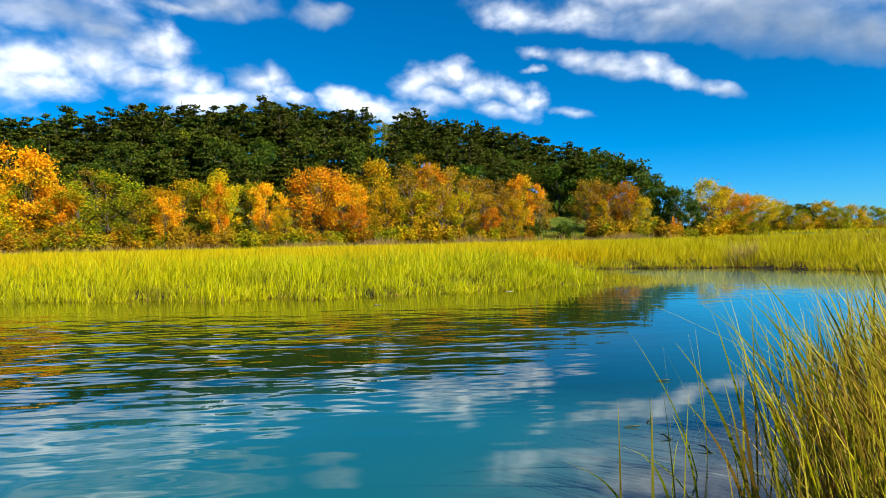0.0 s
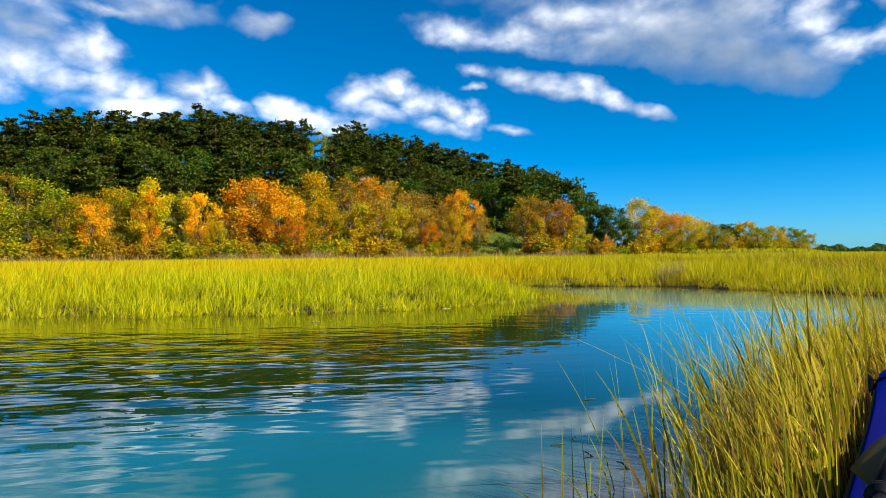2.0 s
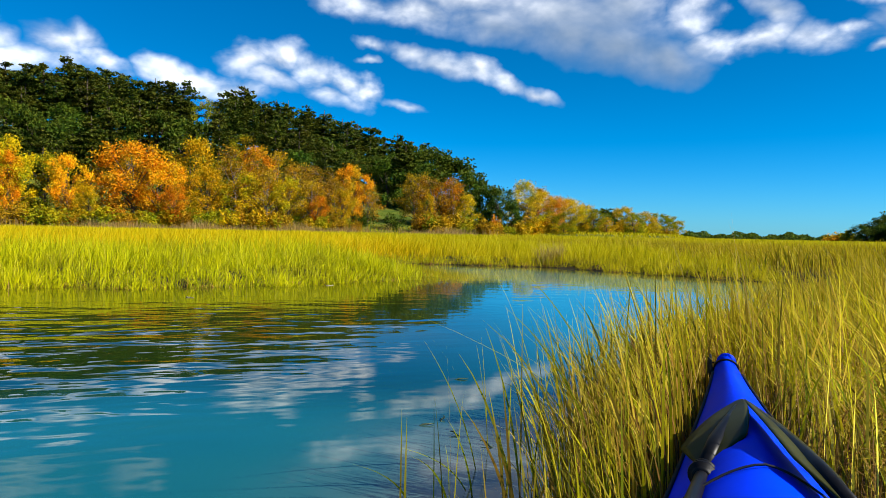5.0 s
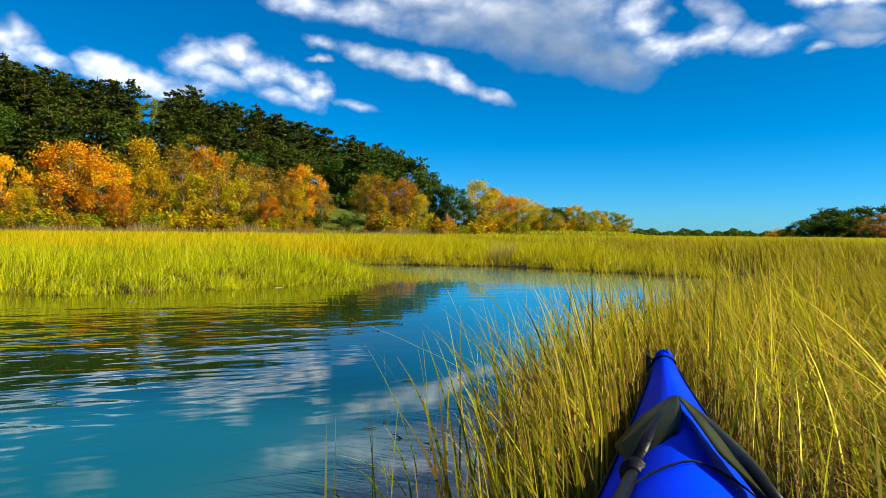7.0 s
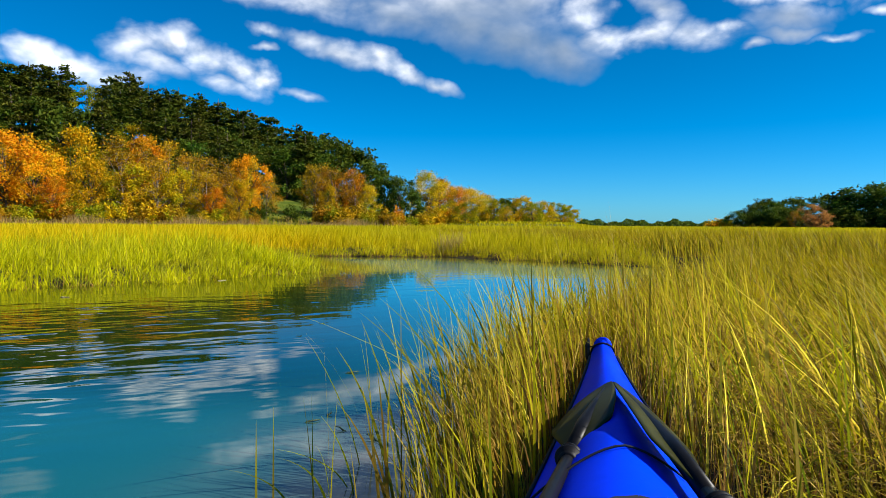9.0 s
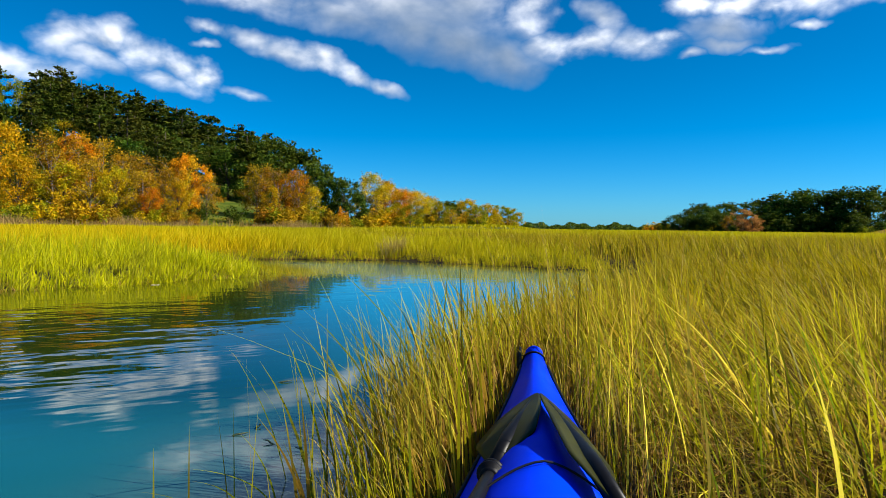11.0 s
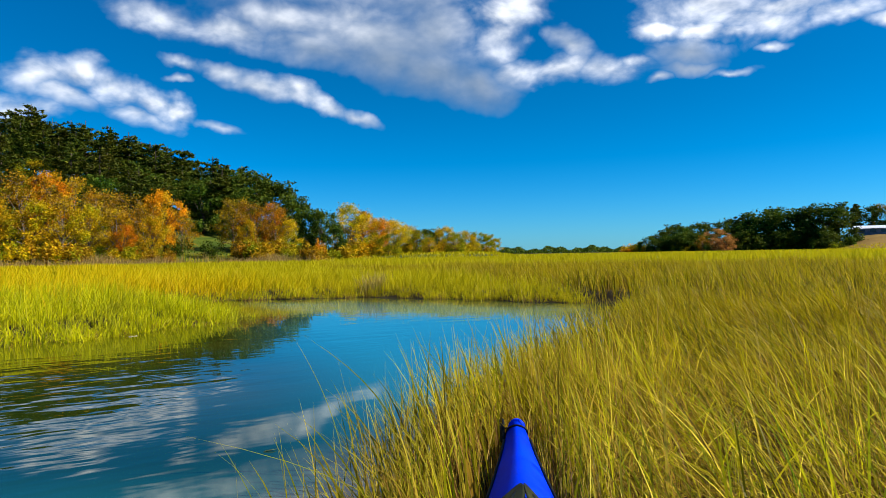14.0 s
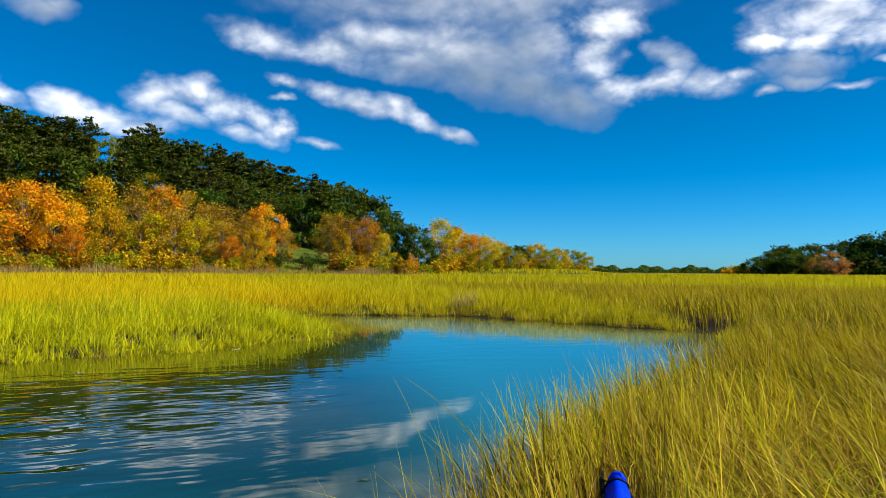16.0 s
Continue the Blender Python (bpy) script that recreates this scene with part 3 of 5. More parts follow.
def build_water():
    xs = np.concatenate([np.linspace(-62, -6, 45), np.linspace(-5.8, 10.5, 120)])
    ys = np.concatenate([np.linspace(-24, -2, 20), np.linspace(-1.8, 16, 130), np.linspace(16.5, 25, 12)])
    xx, yy = np.meshgrid(xs, ys, indexing="ij")
    v = np.stack([xx, yy, np.zeros_like(xx)], -1).reshape(-1, 3)
    i, j = np.meshgrid(np.arange(len(xs) - 1), np.arange(len(ys) - 1), indexing="ij")
    n = len(ys)
    q = np.stack([i * n + j, (i + 1) * n + j, (i + 1) * n + j + 1, i * n + j + 1], -1).reshape(-1, 4)
    me = raw_mesh("water", v, q, WATER)
    sd = shore_distance(v[:, 0], v[:, 1])
    at = me.attributes.new("shallow", "FLOAT", "POINT")
    at.data.foreach_set("value", (smooth(-1.0, 0.1, sd) * smooth(6, 3, v[:, 1])).astype(np.float32))
    rip = (0.1 + 0.9 * smooth(0.5, 3.0, -sd) * smooth(0.9, 2.0, np.hypot(v[:, 0], v[:, 1]))) * (0.20 + 1.15 * smooth(2.0, -1.6, v[:, 0]))
    # silty flats together with the painted olive reflection of the bank
    at = me.attributes.new("flats_reflection", "FLOAT", "POINT")
    at.data.foreach_set("value", (smooth(-4.0, -1.2, sd) * smooth(3.2, 5.5, v[:, 1]) * np.maximum(smooth(2.2, 0.2, v[:, 0] - 0.2 * (v[:, 1] - 5)), 0.85 * smooth(-1.9, -0.5, sd) * smooth(6.0, 8.0, v[:, 1]))).astype(np.float32))
    # milky water and painted sky reflection, right of the hill's dark zone
    at = me.attributes.new("milky_reflection", "FLOAT", "POINT")
    at.data.foreach_set("value", (smooth(-0.3, 2.2, v[:, 0]) * smooth(1.5, 3.5, v[:, 1]) * smooth(-0.1, -0.8, sd)).astype(np.float32))
    # mask of the painted hill reflection: left side, past the nearest water
    at = me.attributes.new("hill_reflection", "FLOAT", "POINT")
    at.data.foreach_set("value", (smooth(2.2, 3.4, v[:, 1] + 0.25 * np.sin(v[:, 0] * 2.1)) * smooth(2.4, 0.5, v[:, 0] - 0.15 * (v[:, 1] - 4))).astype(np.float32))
    at = me.attributes.new("ripple", "FLOAT", "POINT")
    at.data.foreach_set("value", rip.astype(np.float32))
    tagged(new("water", me), "rippled teal creek water mirroring sky and hill", "water", kind="structure")


build_ground()
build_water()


# ---------------- grass ----------------
BOW, KAYAK_AZ = (1.33, 1.82), 32.9
KAYAK_FWD = np.array((math.sin(radians(KAYAK_AZ)), math.cos(radians(KAYAK_AZ))))
KAYAK_LEFT = np.array((-KAYAK_FWD[1], KAYAK_FWD[0]))


HULL_S = (0.0, 0.03, 0.10, 0.25, 0.45, 0.7, 1.0, 1.3, 1.7, 2.2, 2.8, 3.4, 4.0, 4.4, 4.7, 4.85)
HALF_W = (0.016, 0.032, 0.040, 0.055, 0.078, 0.110, 0.148, 0.185, 0.228, 0.265, 0.275, 0.25, 0.19, 0.125, 0.06, 0.015)


def off_kayak(x, y, margin=0.012):
    """True where a blade would not stand in the hull."""
    s = -((x - BOW[0]) * KAYAK_FWD[0] + (y - BOW[1]) * KAYAK_FWD[1])
    w = (x - BOW[0]) * KAYAK_LEFT[0] + (y - BOW[1]) * KAYAK_LEFT[1]
    half = np.interp(s, HULL_S, HALF_W) + margin
    return ~((s > -0.04) & (s < 5.0) & (np.abs(w) < half))


def blade_mesh(name, rng, x, y, h, w, lean_az, lean, segs, mat, droop=0.0):
    """Tapered curved ribbons: one for each root (x, y)."""
    n = len(x)
    z = land(x, y) - 0.02
    s = np.linspace(0, 1, segs + 1)
    a = np.radians(lean_az)
    dx, dy = np.sin(a), np.cos(a)
    face = rng.uniform(0, np.pi, n)
    fx, fy = np.cos(face), np.sin(face)
    out = h[:, None] * lean[:, None] * (0.35 * s + 0.65 * s ** 2.2)[None]
    up = h[:, None] * (s[None] * np.sqrt(np.clip(1 - 0.5 * lean[:, None] ** 2, 0.1, 1)) - droop * lean[:, None] * s[None] ** 4)
    cx, cy, cz = x[:, None] + dx[:, None] * out, y[:, None] + dy[:, None] * out, z[:, None] + up
    wid = w[:, None] * 0.5 * (np.minimum(1, 0.55 + 1.2 * s) * (1 - s ** 2.4) + 0.03)[None]
    L = np.stack([cx - fx[:, None] * wid, cy - fy[:, None] * wid, cz], -1)
    R = np.stack([cx + fx[:, None] * wid, cy + fy[:, None] * wid, cz], -1)
    v = np.stack([L, R], 2).reshape(-1, 3)
    base = (np.arange(n) * (segs + 1) * 2)[:, None] + (np.arange(segs) * 2)[None]
    q = np.stack([base, base + 1, base + 3, base + 2], -1).reshape(-1, 4)
    me = raw_mesh(name, v, q, mat)
    at = me.attributes.new("along", "FLOAT", "POINT")
    at.data.foreach_set("value", np.tile(np.repeat(s, 2), n).astype(np.float32))
    return me


def scatter(rng, az0, az1, r0, r1, density):
    n = int(density * radians(az1 - az0) * (r1 * r1 - r0 * r0) / 2)
    az = np.radians(rng.uniform(az0, az1, n))
    r = np.sqrt(rng.uniform(r0 * r0, r1 * r1, n))
    return r * np.sin(az), r * np.cos(az)


def clumped(rng, x, y, scale, keep):
    """Thin a scatter into tussocks."""
    f = 0.5 + 0.25 * np.sin(x * scale + 2 * np.sin(y * scale * 0.7)) + 0.25 * np.sin(y * scale * 1.3 + 2 * np.sin(x * scale * 0.8))
    g = 0.5 + 0.5 * np.sin(x * scale * 0.37 + 1.6 * np.sin(y * scale * 0.29 + 1)) * np.sin(y * scale * 0.41 + 1.4 * np.sin(x * scale * 0.31))
    return rng.uniform(0, 1, len(x)) < keep + (1 - keep) * f * (0.45 + 0.9 * g)


def grass_patch(name, label, seed, area, height, width, lean, segs, mat, clump=6.0, keep=0.4, droop=0.0, side="near", shore=0.03, out_to=1e9, fade=None):
    rng = np.random.default_rng(seed)
    x, y = scatter(rng, *area)
    sd = shore_distance(x, y)
    ok = (sd > shore) & (sd < out_to) & off_kayak(x, y) & clumped(rng, x, y, clump, keep)
    if fade:
        r = np.hypot(x, y)
        ok &= rng.uniform(0, 1, len(x)) < smooth(fade[0], fade[1], r) * smooth(fade[3], fade[2], r)
    ok &= (sd > 0.06) | (x < 2.6) | (y < 8.6)
    on_near = (y < 8.0 + 0 * x) & (x > -2) | (x > 8.4)
    ok &= on_near if side == "near" else (~on_near if side == "far" else True)
    if side == "far":                      # holes and runnels in the bank's edge
        hole = np.sin(x * 8.3 + 2.1 * np.sin(y * 5.9)) * np.sin(y * 7.1 + 1.7 * np.sin(x * 6.7)) + 0.5 * np.sin(x * 19 + y * 11)
        ok &= (sd > 0.9) | (hole < 0.5) | (rng.uniform(0, 1, len(x)) < 0.12)
    x, y, sd = x[ok], y[ok], sd[ok]
    n = len(x)
    patch = 1 + 0.12 * np.sin(x * 0.9 + 1.7 * np.sin(y * 0.6)) + 0.08 * np.sin(y * 2.3 + x * 1.1) + 0.10 * np.sin(x * 5.3 + 2 * np.sin(y * 3.1)) * np.sin(y * 4.7 + x)
    h = rng.uniform(*height, n) * patch
    w = rng.uniform(*width, n)
    if side == "far":
        h = h * (0.62 + 0.38 * smooth(0.1, 2.2, sd))            # shorter towards the water
    h = h * (1 - 0.38 * smooth(1.7, 0.9, np.hypot(x, y)))      # low where the hull has pressed it
    swathe = np.sin(x * 2.3 + 1.9 * np.sin(y * 1.7)) + 0.6 * np.sin(y * 4.1 + 2.2 * np.sin(x * 3.3))
    az = rng.normal(lean[0], lean[1], n) + 28 * swathe
    le = (np.abs(rng.normal(lean[2], lean[3], n)) * (1 + 0.3 * np.sin(x * 3.1 - y * 2.3) * np.sin(y * 1.9 + 0.7))).clip(0, 1.1)
    if side == "near":
        lodged = smooth(0.25, 0.9, np.sin(x * 1.9 + 1.3 * np.sin(y * 1.4)) * np.sin(y * 2.1 + 1.1 * np.sin(x * 1.2) + 0.8))
        le = le * (0.42 + 0.58 * smooth(0.3, 1.1, sd)) + 0.45 * lodged * smooth(0.5, 1.2, sd)     # upright along the water, lodged in places
    tx, ty = x + np.sin(np.radians(az)) * h * le, y + np.cos(np.radians(az)) * h * le
    ok = off_kayak(tx, ty, 0.01) & off_kayak(0.5 * (x + tx), 0.5 * (y + ty), 0.0) & off_kayak(0.25 * x + 0.75 * tx, 0.25 * y + 0.75 * ty, 0.0)
    turned = KAYAK_AZ + rng.uniform(-25, 25, n)                 # the hull's side bends these along itself
    az, le, h = np.where(ok, az, turned), np.where(ok, le, le * 0.75), np.where(ok, h, h * rng.uniform(0.45, 0.85, n))
    tx, ty = x + np.sin(np.radians(az)) * h * le, y + np.cos(np.radians(az)) * h * le
    ok = off_kayak(tx, ty, 0.0) & off_kayak(0.5 * (x + tx), 0.5 * (y + ty), 0.0)
    x, y, h, w, az, le = (a[ok] for a in (x, y, h, w, az, le))
    me = blade_mesh(name, rng, x, y, h, w, az, le, segs, mat, droop)
    return tagged(new(name, me), label, "grass", kind="stuff")


def build_grass():
    near = "tall golden-green cordgrass along the near creek bank"
    meadow = "golden olive cordgrass meadow leaning in the wind"
    bank = "bright yellow-green cordgrass along the far creek bank"
    grass_patch("near_grass", near, 11, (-12, 76, 0.75, 4.0, 1900), (0.24, 0.48), (0.003, 0.0068), (-62, 40, 0.70, 0.36), 6, GRASS_NEAR, 11, 0.24, 0.4)
    grass_patch("tall_near_grass", near, 10, (-12, 76, 0.85, 4.2, 220), (0.42, 0.60), (0.004, 0.008), (-60, 50, 0.40, 0.25), 7, GRASS_NEAR, 5, 0.4, 0.1)
    grass_patch("broad_near_grass", near, 9, (-12, 76, 1.25, 4.0, 70), (0.34, 0.54), (0.006, 0.011), (-50, 75, 0.55, 0.3), 7, GRASS_NEAR, 5, 0.5, 0.4)
    grass_patch("shore_grass", near, 8, (-12, 55, 1.15, 3.4, 330), (0.36, 0.58), (0.0045, 0.0095), (-60, 80, 0.75, 0.35), 7, GRASS_NEAR, 5, 0.45, 0.2, "near", -0.06, 0.55)
    grass_patch("marsh_thatch", "matted brown dead stems under the cordgrass", 12, (-12, 76, 0.75, 4.6, 1700), (0.12, 0.42), (0.0025, 0.005), (-62, 80, 0.85, 0.3), 4, THATCH, 7, 0.5, 0.45)
    grass_patch("seed_stalks", "tall straw-coloured seed stalks above the meadow", 21, (30, 70, 2.2, 8.0, 1.6), (0.60, 0.76), (0.003, 0.006), (-65, 45, 0.36, 0.14), 6, REED, 2, 0.5, 0.05)
    grass_patch("marsh_grass_around", meadow, 22, (76, 320, 0.9, 12.0, 75), (0.30, 0.55), (0.012, 0.022), (-65, 80, 0.4, 0.25), 3, GRASS_MEADOW, 3, 0.6, 0, "all")
    grass_patch("wading_grass", "thin cordgrass stems standing in the shallows", 18, (-5, 50, 0.8, 6.0, 50), (0.28, 0.58), (0.003, 0.006), (-60, 45, 0.22, 0.1), 6, GRASS_NEAR, 6, 0.3, 0.05, "near", -0.32, 0.04)
    grass_patch("meadow_grass", meadow, 13, (5, 76, 4.0, 10.0, 1000), (0.36, 0.58), (0.005, 0.010), (-60, 40, 0.80, 0.34), 5, GRASS_MEADOW, 8, 0.24, 0.4)
    grass_patch("meadow_grass_beyond", meadow, 14, (8, 72, 10.0, 30.0, 115), (0.40, 0.58), (0.014, 0.024), (-65, 70, 0.42, 0.22), 2, GRASS_MEADOW, 2, 0.6)
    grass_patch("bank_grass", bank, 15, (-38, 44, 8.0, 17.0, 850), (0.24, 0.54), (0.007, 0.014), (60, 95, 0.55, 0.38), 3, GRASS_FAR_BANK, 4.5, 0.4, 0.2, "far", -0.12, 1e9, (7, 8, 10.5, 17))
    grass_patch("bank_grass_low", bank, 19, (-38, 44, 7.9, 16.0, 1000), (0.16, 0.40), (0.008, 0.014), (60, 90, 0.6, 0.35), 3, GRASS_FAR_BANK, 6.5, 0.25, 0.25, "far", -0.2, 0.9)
    grass_patch("bank_thatch", "bent brown dead stems at the foot of the far bank", 24, (-38, 44, 7.9, 16.0, 480), (0.08, 0.26), (0.008, 0.014), (60, 100, 0.9, 0.3), 3, THATCH, 5.0, 0.7, 0.25, "far", -0.18, 0.5)
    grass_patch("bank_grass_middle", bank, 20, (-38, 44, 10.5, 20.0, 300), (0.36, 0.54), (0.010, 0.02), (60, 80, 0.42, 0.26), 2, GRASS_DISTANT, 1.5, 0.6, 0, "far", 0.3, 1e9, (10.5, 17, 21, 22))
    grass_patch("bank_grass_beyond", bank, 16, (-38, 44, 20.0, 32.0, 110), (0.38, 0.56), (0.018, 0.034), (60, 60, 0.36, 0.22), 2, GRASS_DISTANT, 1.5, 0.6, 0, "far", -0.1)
    grass_patch("far_marsh_grass", "distant yellow marsh grass reaching the wooded hill", 17, (-40, 70, 28.0, 100.0, 8), (0.38, 0.55), (0.08, 0.16), (40, 90, 0.25, 0.15), 1, GRASS_DISTANT, 0.6, 0.7, 0, "all")
    grass_patch("far_meadow_grass", "distant yellow marsh grass below the wooded spit", 23, (13, 72, 98.0, 245.0, 1.3), (0.4, 0.6), (0.35, 0.7), (40, 90, 0.25, 0.15), 1, GRASS_DISTANT, 0.2, 0.8, 0, "all")
    # single long blades over the shallows: root, tip
    for n, (root, tip) in enumerate((
            ((0.48, 1.83), (0.34, 1.98, 0.38)), ((0.05, 0.79), (0.05, 0.78, 0.47)), ((0.86, 1.59), (0.34, 1.43, 0.55)), ((0.54, 1.62), (0.38, 1.46, 0.50)),
            ((0.34, 1.65), (0.23, 1.26, 0.31)), ((0.33, 1.60), (0.15, 1.20, 0.29)), ((1.32, 2.73), (0.82, 2.28, 0.66)), ((0.99, 2.63), (0.76, 2.63, 0.60)),
            ((0.25, 1.71), (0.10, 1.51, 0.18)), ((0.42, 1.71), (0.19, 1.45, 0.22)), ((0.41, 1.65), (0.28, 1.41, 0.30)), ((0.53, 1.9), (0.29, 1.57, 0.47)), ((0.55, 1.5), (0.38, 1.35, 0.5)))):
        rng = np.random.default_rng(200 + n)
        x, y = np.array([root[0]]), np.array([root[1]])
        dx, dy = tip[0] - root[0], tip[1] - root[1]
        h = np.array([tip[2] - float(land(x, y)[0]) + 0.02])
        le = np.clip(math.hypot(dx, dy) / h, 0, 1.0)
        me = blade_mesh("grass_blade", rng, x, y, h / np.sqrt(1 - 0.5 * le ** 2), np.array([0.0075]), np.array([math.degrees(math.atan2(dx, dy))]), le, 9, GRASS_NEAR)
        tagged(new("grass_blade", me), "single long cordgrass blade arching over the shallows", "grass blade", "long grass blades")


build_grass()


# ---------------- trees ----------------
def leaf_cards(rng, centres, size, flat=0.0):
    """Small bent leaf sprays, one quad each, with random turn; flat lays them level."""
    n = len(centres)
    d = rng.normal(size=(n, 3))
    d[:, 2] *= 1 - flat
    d /= np.linalg.norm(d, axis=1, keepdims=True) + 1e-9
    e = rng.normal(size=(n, 3))
    e[:, 2] *= 1 - flat
    e -= d * (e * d).sum(1, keepdims=True)
    e /= np.linalg.norm(e, axis=1, keepdims=True) + 1e-9
    s = rng.uniform(0.6, 1.5, (n, 1)) * size
    k = rng.uniform(0.45, 0.85, (n, 1))
    v = np.stack([centres - d * s * 0.8 - e * s * k, centres + d * s, centres - d * s * 0.5 + e * s * k], 1).reshape(-1, 3)
    return v, np.arange(n * 3).reshape(-1, 3)


def broadleaf(name, seed, mat, leaves=2600, spread=0.34, sparse=False, size=0.17, bark=None, low=0.16):
    """A ten-metre broadleaf: forked trunk and limbs, crown of uneven lobes, each a bunch of leafy twigs with gaps between."""
    rng = np.random.default_rng(seed)
    tree = new(name)
    pieces = []
    bend = rng.normal(0, 0.35, 2)
    trunk_top = Vector((bend[0], bend[1], 6.5))
    pieces.append(tube([(0, 0, -0.3), (bend[0] * 0.3, bend[1] * 0.3, 2), (bend[0] * 0.7, bend[1] * 0.7, 4.2), trunk_top], [0.24, 0.18, 0.12, 0.05], 7))
    lobes = []
    count = 19
    for i in range(count):
        z = 10 * (low + (0.9 - low) * (i + 0.5) / count) + rng.uniform(-0.4, 0.4)
        t = (z / 10 - low) / (1 - low)
        reach = 10 * spread * math.sqrt(max(0.06, 1 - (1.75 * t - 0.8) ** 2)) * rng.uniform(0.45, 1.08)
        a = i * 2.4 + rng.uniform(-0.8, 0.8)
        c = Vector((reach * math.cos(a), reach * math.sin(a), z))
        rad = rng.uniform(0.75, 1.55)
        lobes.append((c, rad))
        root = Vector((bend[0] * z / 10, bend[1] * z / 10, max(0.8, z * 0.5 - 0.2)))
        mid = root.lerp(c, 0.55) + Vector((0, 0, 0.25))
        pieces.append(tube([root, mid, c], [0.075, 0.05, 0.02], 4, False))
    lobes.append((Vector((bend[0], bend[1], 8.7)), 1.2))
    twigs, sizes = [], []
    for c, rad in lobes:
        for _ in range(int(9 + 5 * rad)):
            d = Vector(rng.normal(size=3)).normalized()
            q = c + Vector((d.x, d.y, d.z * 0.85)) * rad * rng.uniform(0.35, 1.1)
            twigs.append(tuple(q))
            sizes.append(rng.uniform(0.2, 0.56))
            if rng.random() < (0.75 if sparse else 0.12):
                out = q + (q - c) * 0.35 + Vector((0, 0, 0.2))
                pieces.append(tube([c - (q - c) * 0.4, q, out], [0.028, 0.017, 0.006], 3, False))
    v, f = merge(pieces)
    part("trunk", mesh_from("trunk", v, f, bark or BARK, True), tree)
    w = np.array(sizes) ** 2 * rng.uniform(0.25, 1.6, len(sizes))
    pick = rng.choice(len(twigs), leaves, p=w / w.sum())
    p = np.array(twigs)[pick] + rng.normal(size=(leaves, 3)) * np.array(sizes)[pick][:, None] * np.array((1, 1, 0.72))
    p[:, 2] = np.clip(p[:, 2], 0.3, 10.2)
    v, q = leaf_cards(rng, p, size, 0.25)
    part("crown", raw_mesh("crown", v, np.zeros((0, 4), int), mat, q, False), tree)
    return tree


def pine(name, seed, leaves=4000, thin=1.0):
    """A thirteen-metre white pine: bare lower trunk, level plates of needles in uneven tiers, a broad ragged top."""
    rng = np.random.default_rng(seed)
    tree = new(name)
    sway = rng.normal(0, 0.18, 2)
    pieces = [tube([(0, 0, -0.4), (sway[0], sway[1], 6), (sway[0] * 0.6, sway[1] * 0.6, 12.5)], [0.26, 0.18, 0.04], 6)]
    z = 2.6 * thin
    boughs = []
    while z < 12.3:
        t = z / 13
        reach = 3.4 * max(0.04, 1 - ((t - 0.42) / 0.6) ** 2) ** 0.8 * rng.uniform(0.8, 1.15)
        for _ in range(rng.integers(4, 7)):
            a, L = rng.uniform(0, 6.28), reach * rng.uniform(0.35, 1.15)
            slip = rng.uniform(-0.35, 0.35)
            root = np.array((sway[0] * t, sway[1] * t, z - 0.2 + slip))
            tip = np.array((L * math.cos(a), L * math.sin(a), z + slip + L * rng.uniform(-0.06, 0.2)))
            boughs.append((root, tip))
            pieces.append(tube([tuple(root), tuple(tip)], [0.05, 0.012], 3, False))
        z += rng.uniform(0.7, 1.25) * (1 - 0.3 * t)
    v, f = merge(pieces)
    part("trunk", mesh_from("trunk", v, f, BARK, True), tree)
    lens = np.array([np.linalg.norm(b[1] - b[0]) + 0.4 for b in boughs]) * rng.uniform(0.5, 1.5, len(boughs))
    pick = rng.choice(len(boughs), leaves, p=lens / lens.sum())
    root = np.array([b[0] for b in boughs])[pick]
    tip = np.array([b[1] for b in boughs])[pick]
    u = rng.uniform(0.2, 1.05, leaves)[:, None]
    way = tip - root
    span = np.linalg.norm(way, axis=1, keepdims=True)
    across = np.stack([-way[:, 1], way[:, 0], np.zeros(leaves)], -1) / np.maximum(span, 0.1)
    fan = rng.normal(size=(leaves, 1)) * (0.10 + 0.26 * np.sin(np.pi * np.clip(u, 0, 1)) * span)
    p = root + way * u + across * fan + rng.normal(size=(leaves, 3)) * np.array((0.12, 0.12, 0.09))
    v, q = leaf_cards(rng, p, 0.23, 0.55)
    part("crown", raw_mesh("crown", v, np.zeros((0, 4), int), NEEDLES, q, False), tree)
    return tree


def shrub(name, seed, mat, leaves=1350):
    """A three-metre bush of many arching stems, leafy in ragged bunches."""
    rng = np.random.default_rng(seed)
    bush = new(name)
    pieces, tips = [], []
    for i in range(20):
        a, L = rng.uniform(0, 6.28), rng.uniform(0.3, 1.9)
        tip = Vector((L * math.cos(a), L * math.sin(a), rng.uniform(1.0, 2.9) * (1 - 0.18 * L)))
        mid = Vector((tip.x * 0.4, tip.y * 0.4, tip.z * 0.6))
        pieces.append(tube([(tip.x * 0.15, tip.y * 0.15, -0.2), mid, tip], [0.04, 0.025, 0.006], 4, False))
        for u in (0.35, 0.6, 0.8, 1.0):
            tips.append(tuple(mid.lerp(tip, u * 1.4 - 0.4) + Vector(rng.normal(0, 0.16, 3))))
    v, f = merge(pieces)
    part("woody_base", mesh_from("woody_base", v, f, BARK, True), bush)
    w = rng.uniform(0.1, 1.5, len(tips))
    c = np.array(tips)[rng.choice(len(tips), leaves, p=w / w.sum())]
    p = c + rng.normal(size=(leaves, 3)) * np.array((0.22, 0.22, 0.2))
    p[:, 2] = np.clip(p[:, 2] - rng.uniform(0, 1, leaves) ** 3 * 1.2, 0.05, 3.2)
    v, q = leaf_cards(rng, p, 0.14, 0.2)
    part("foliage", raw_mesh("foliage", v, np.zeros((0, 4), int), mat, q, False), bush)
    return bush


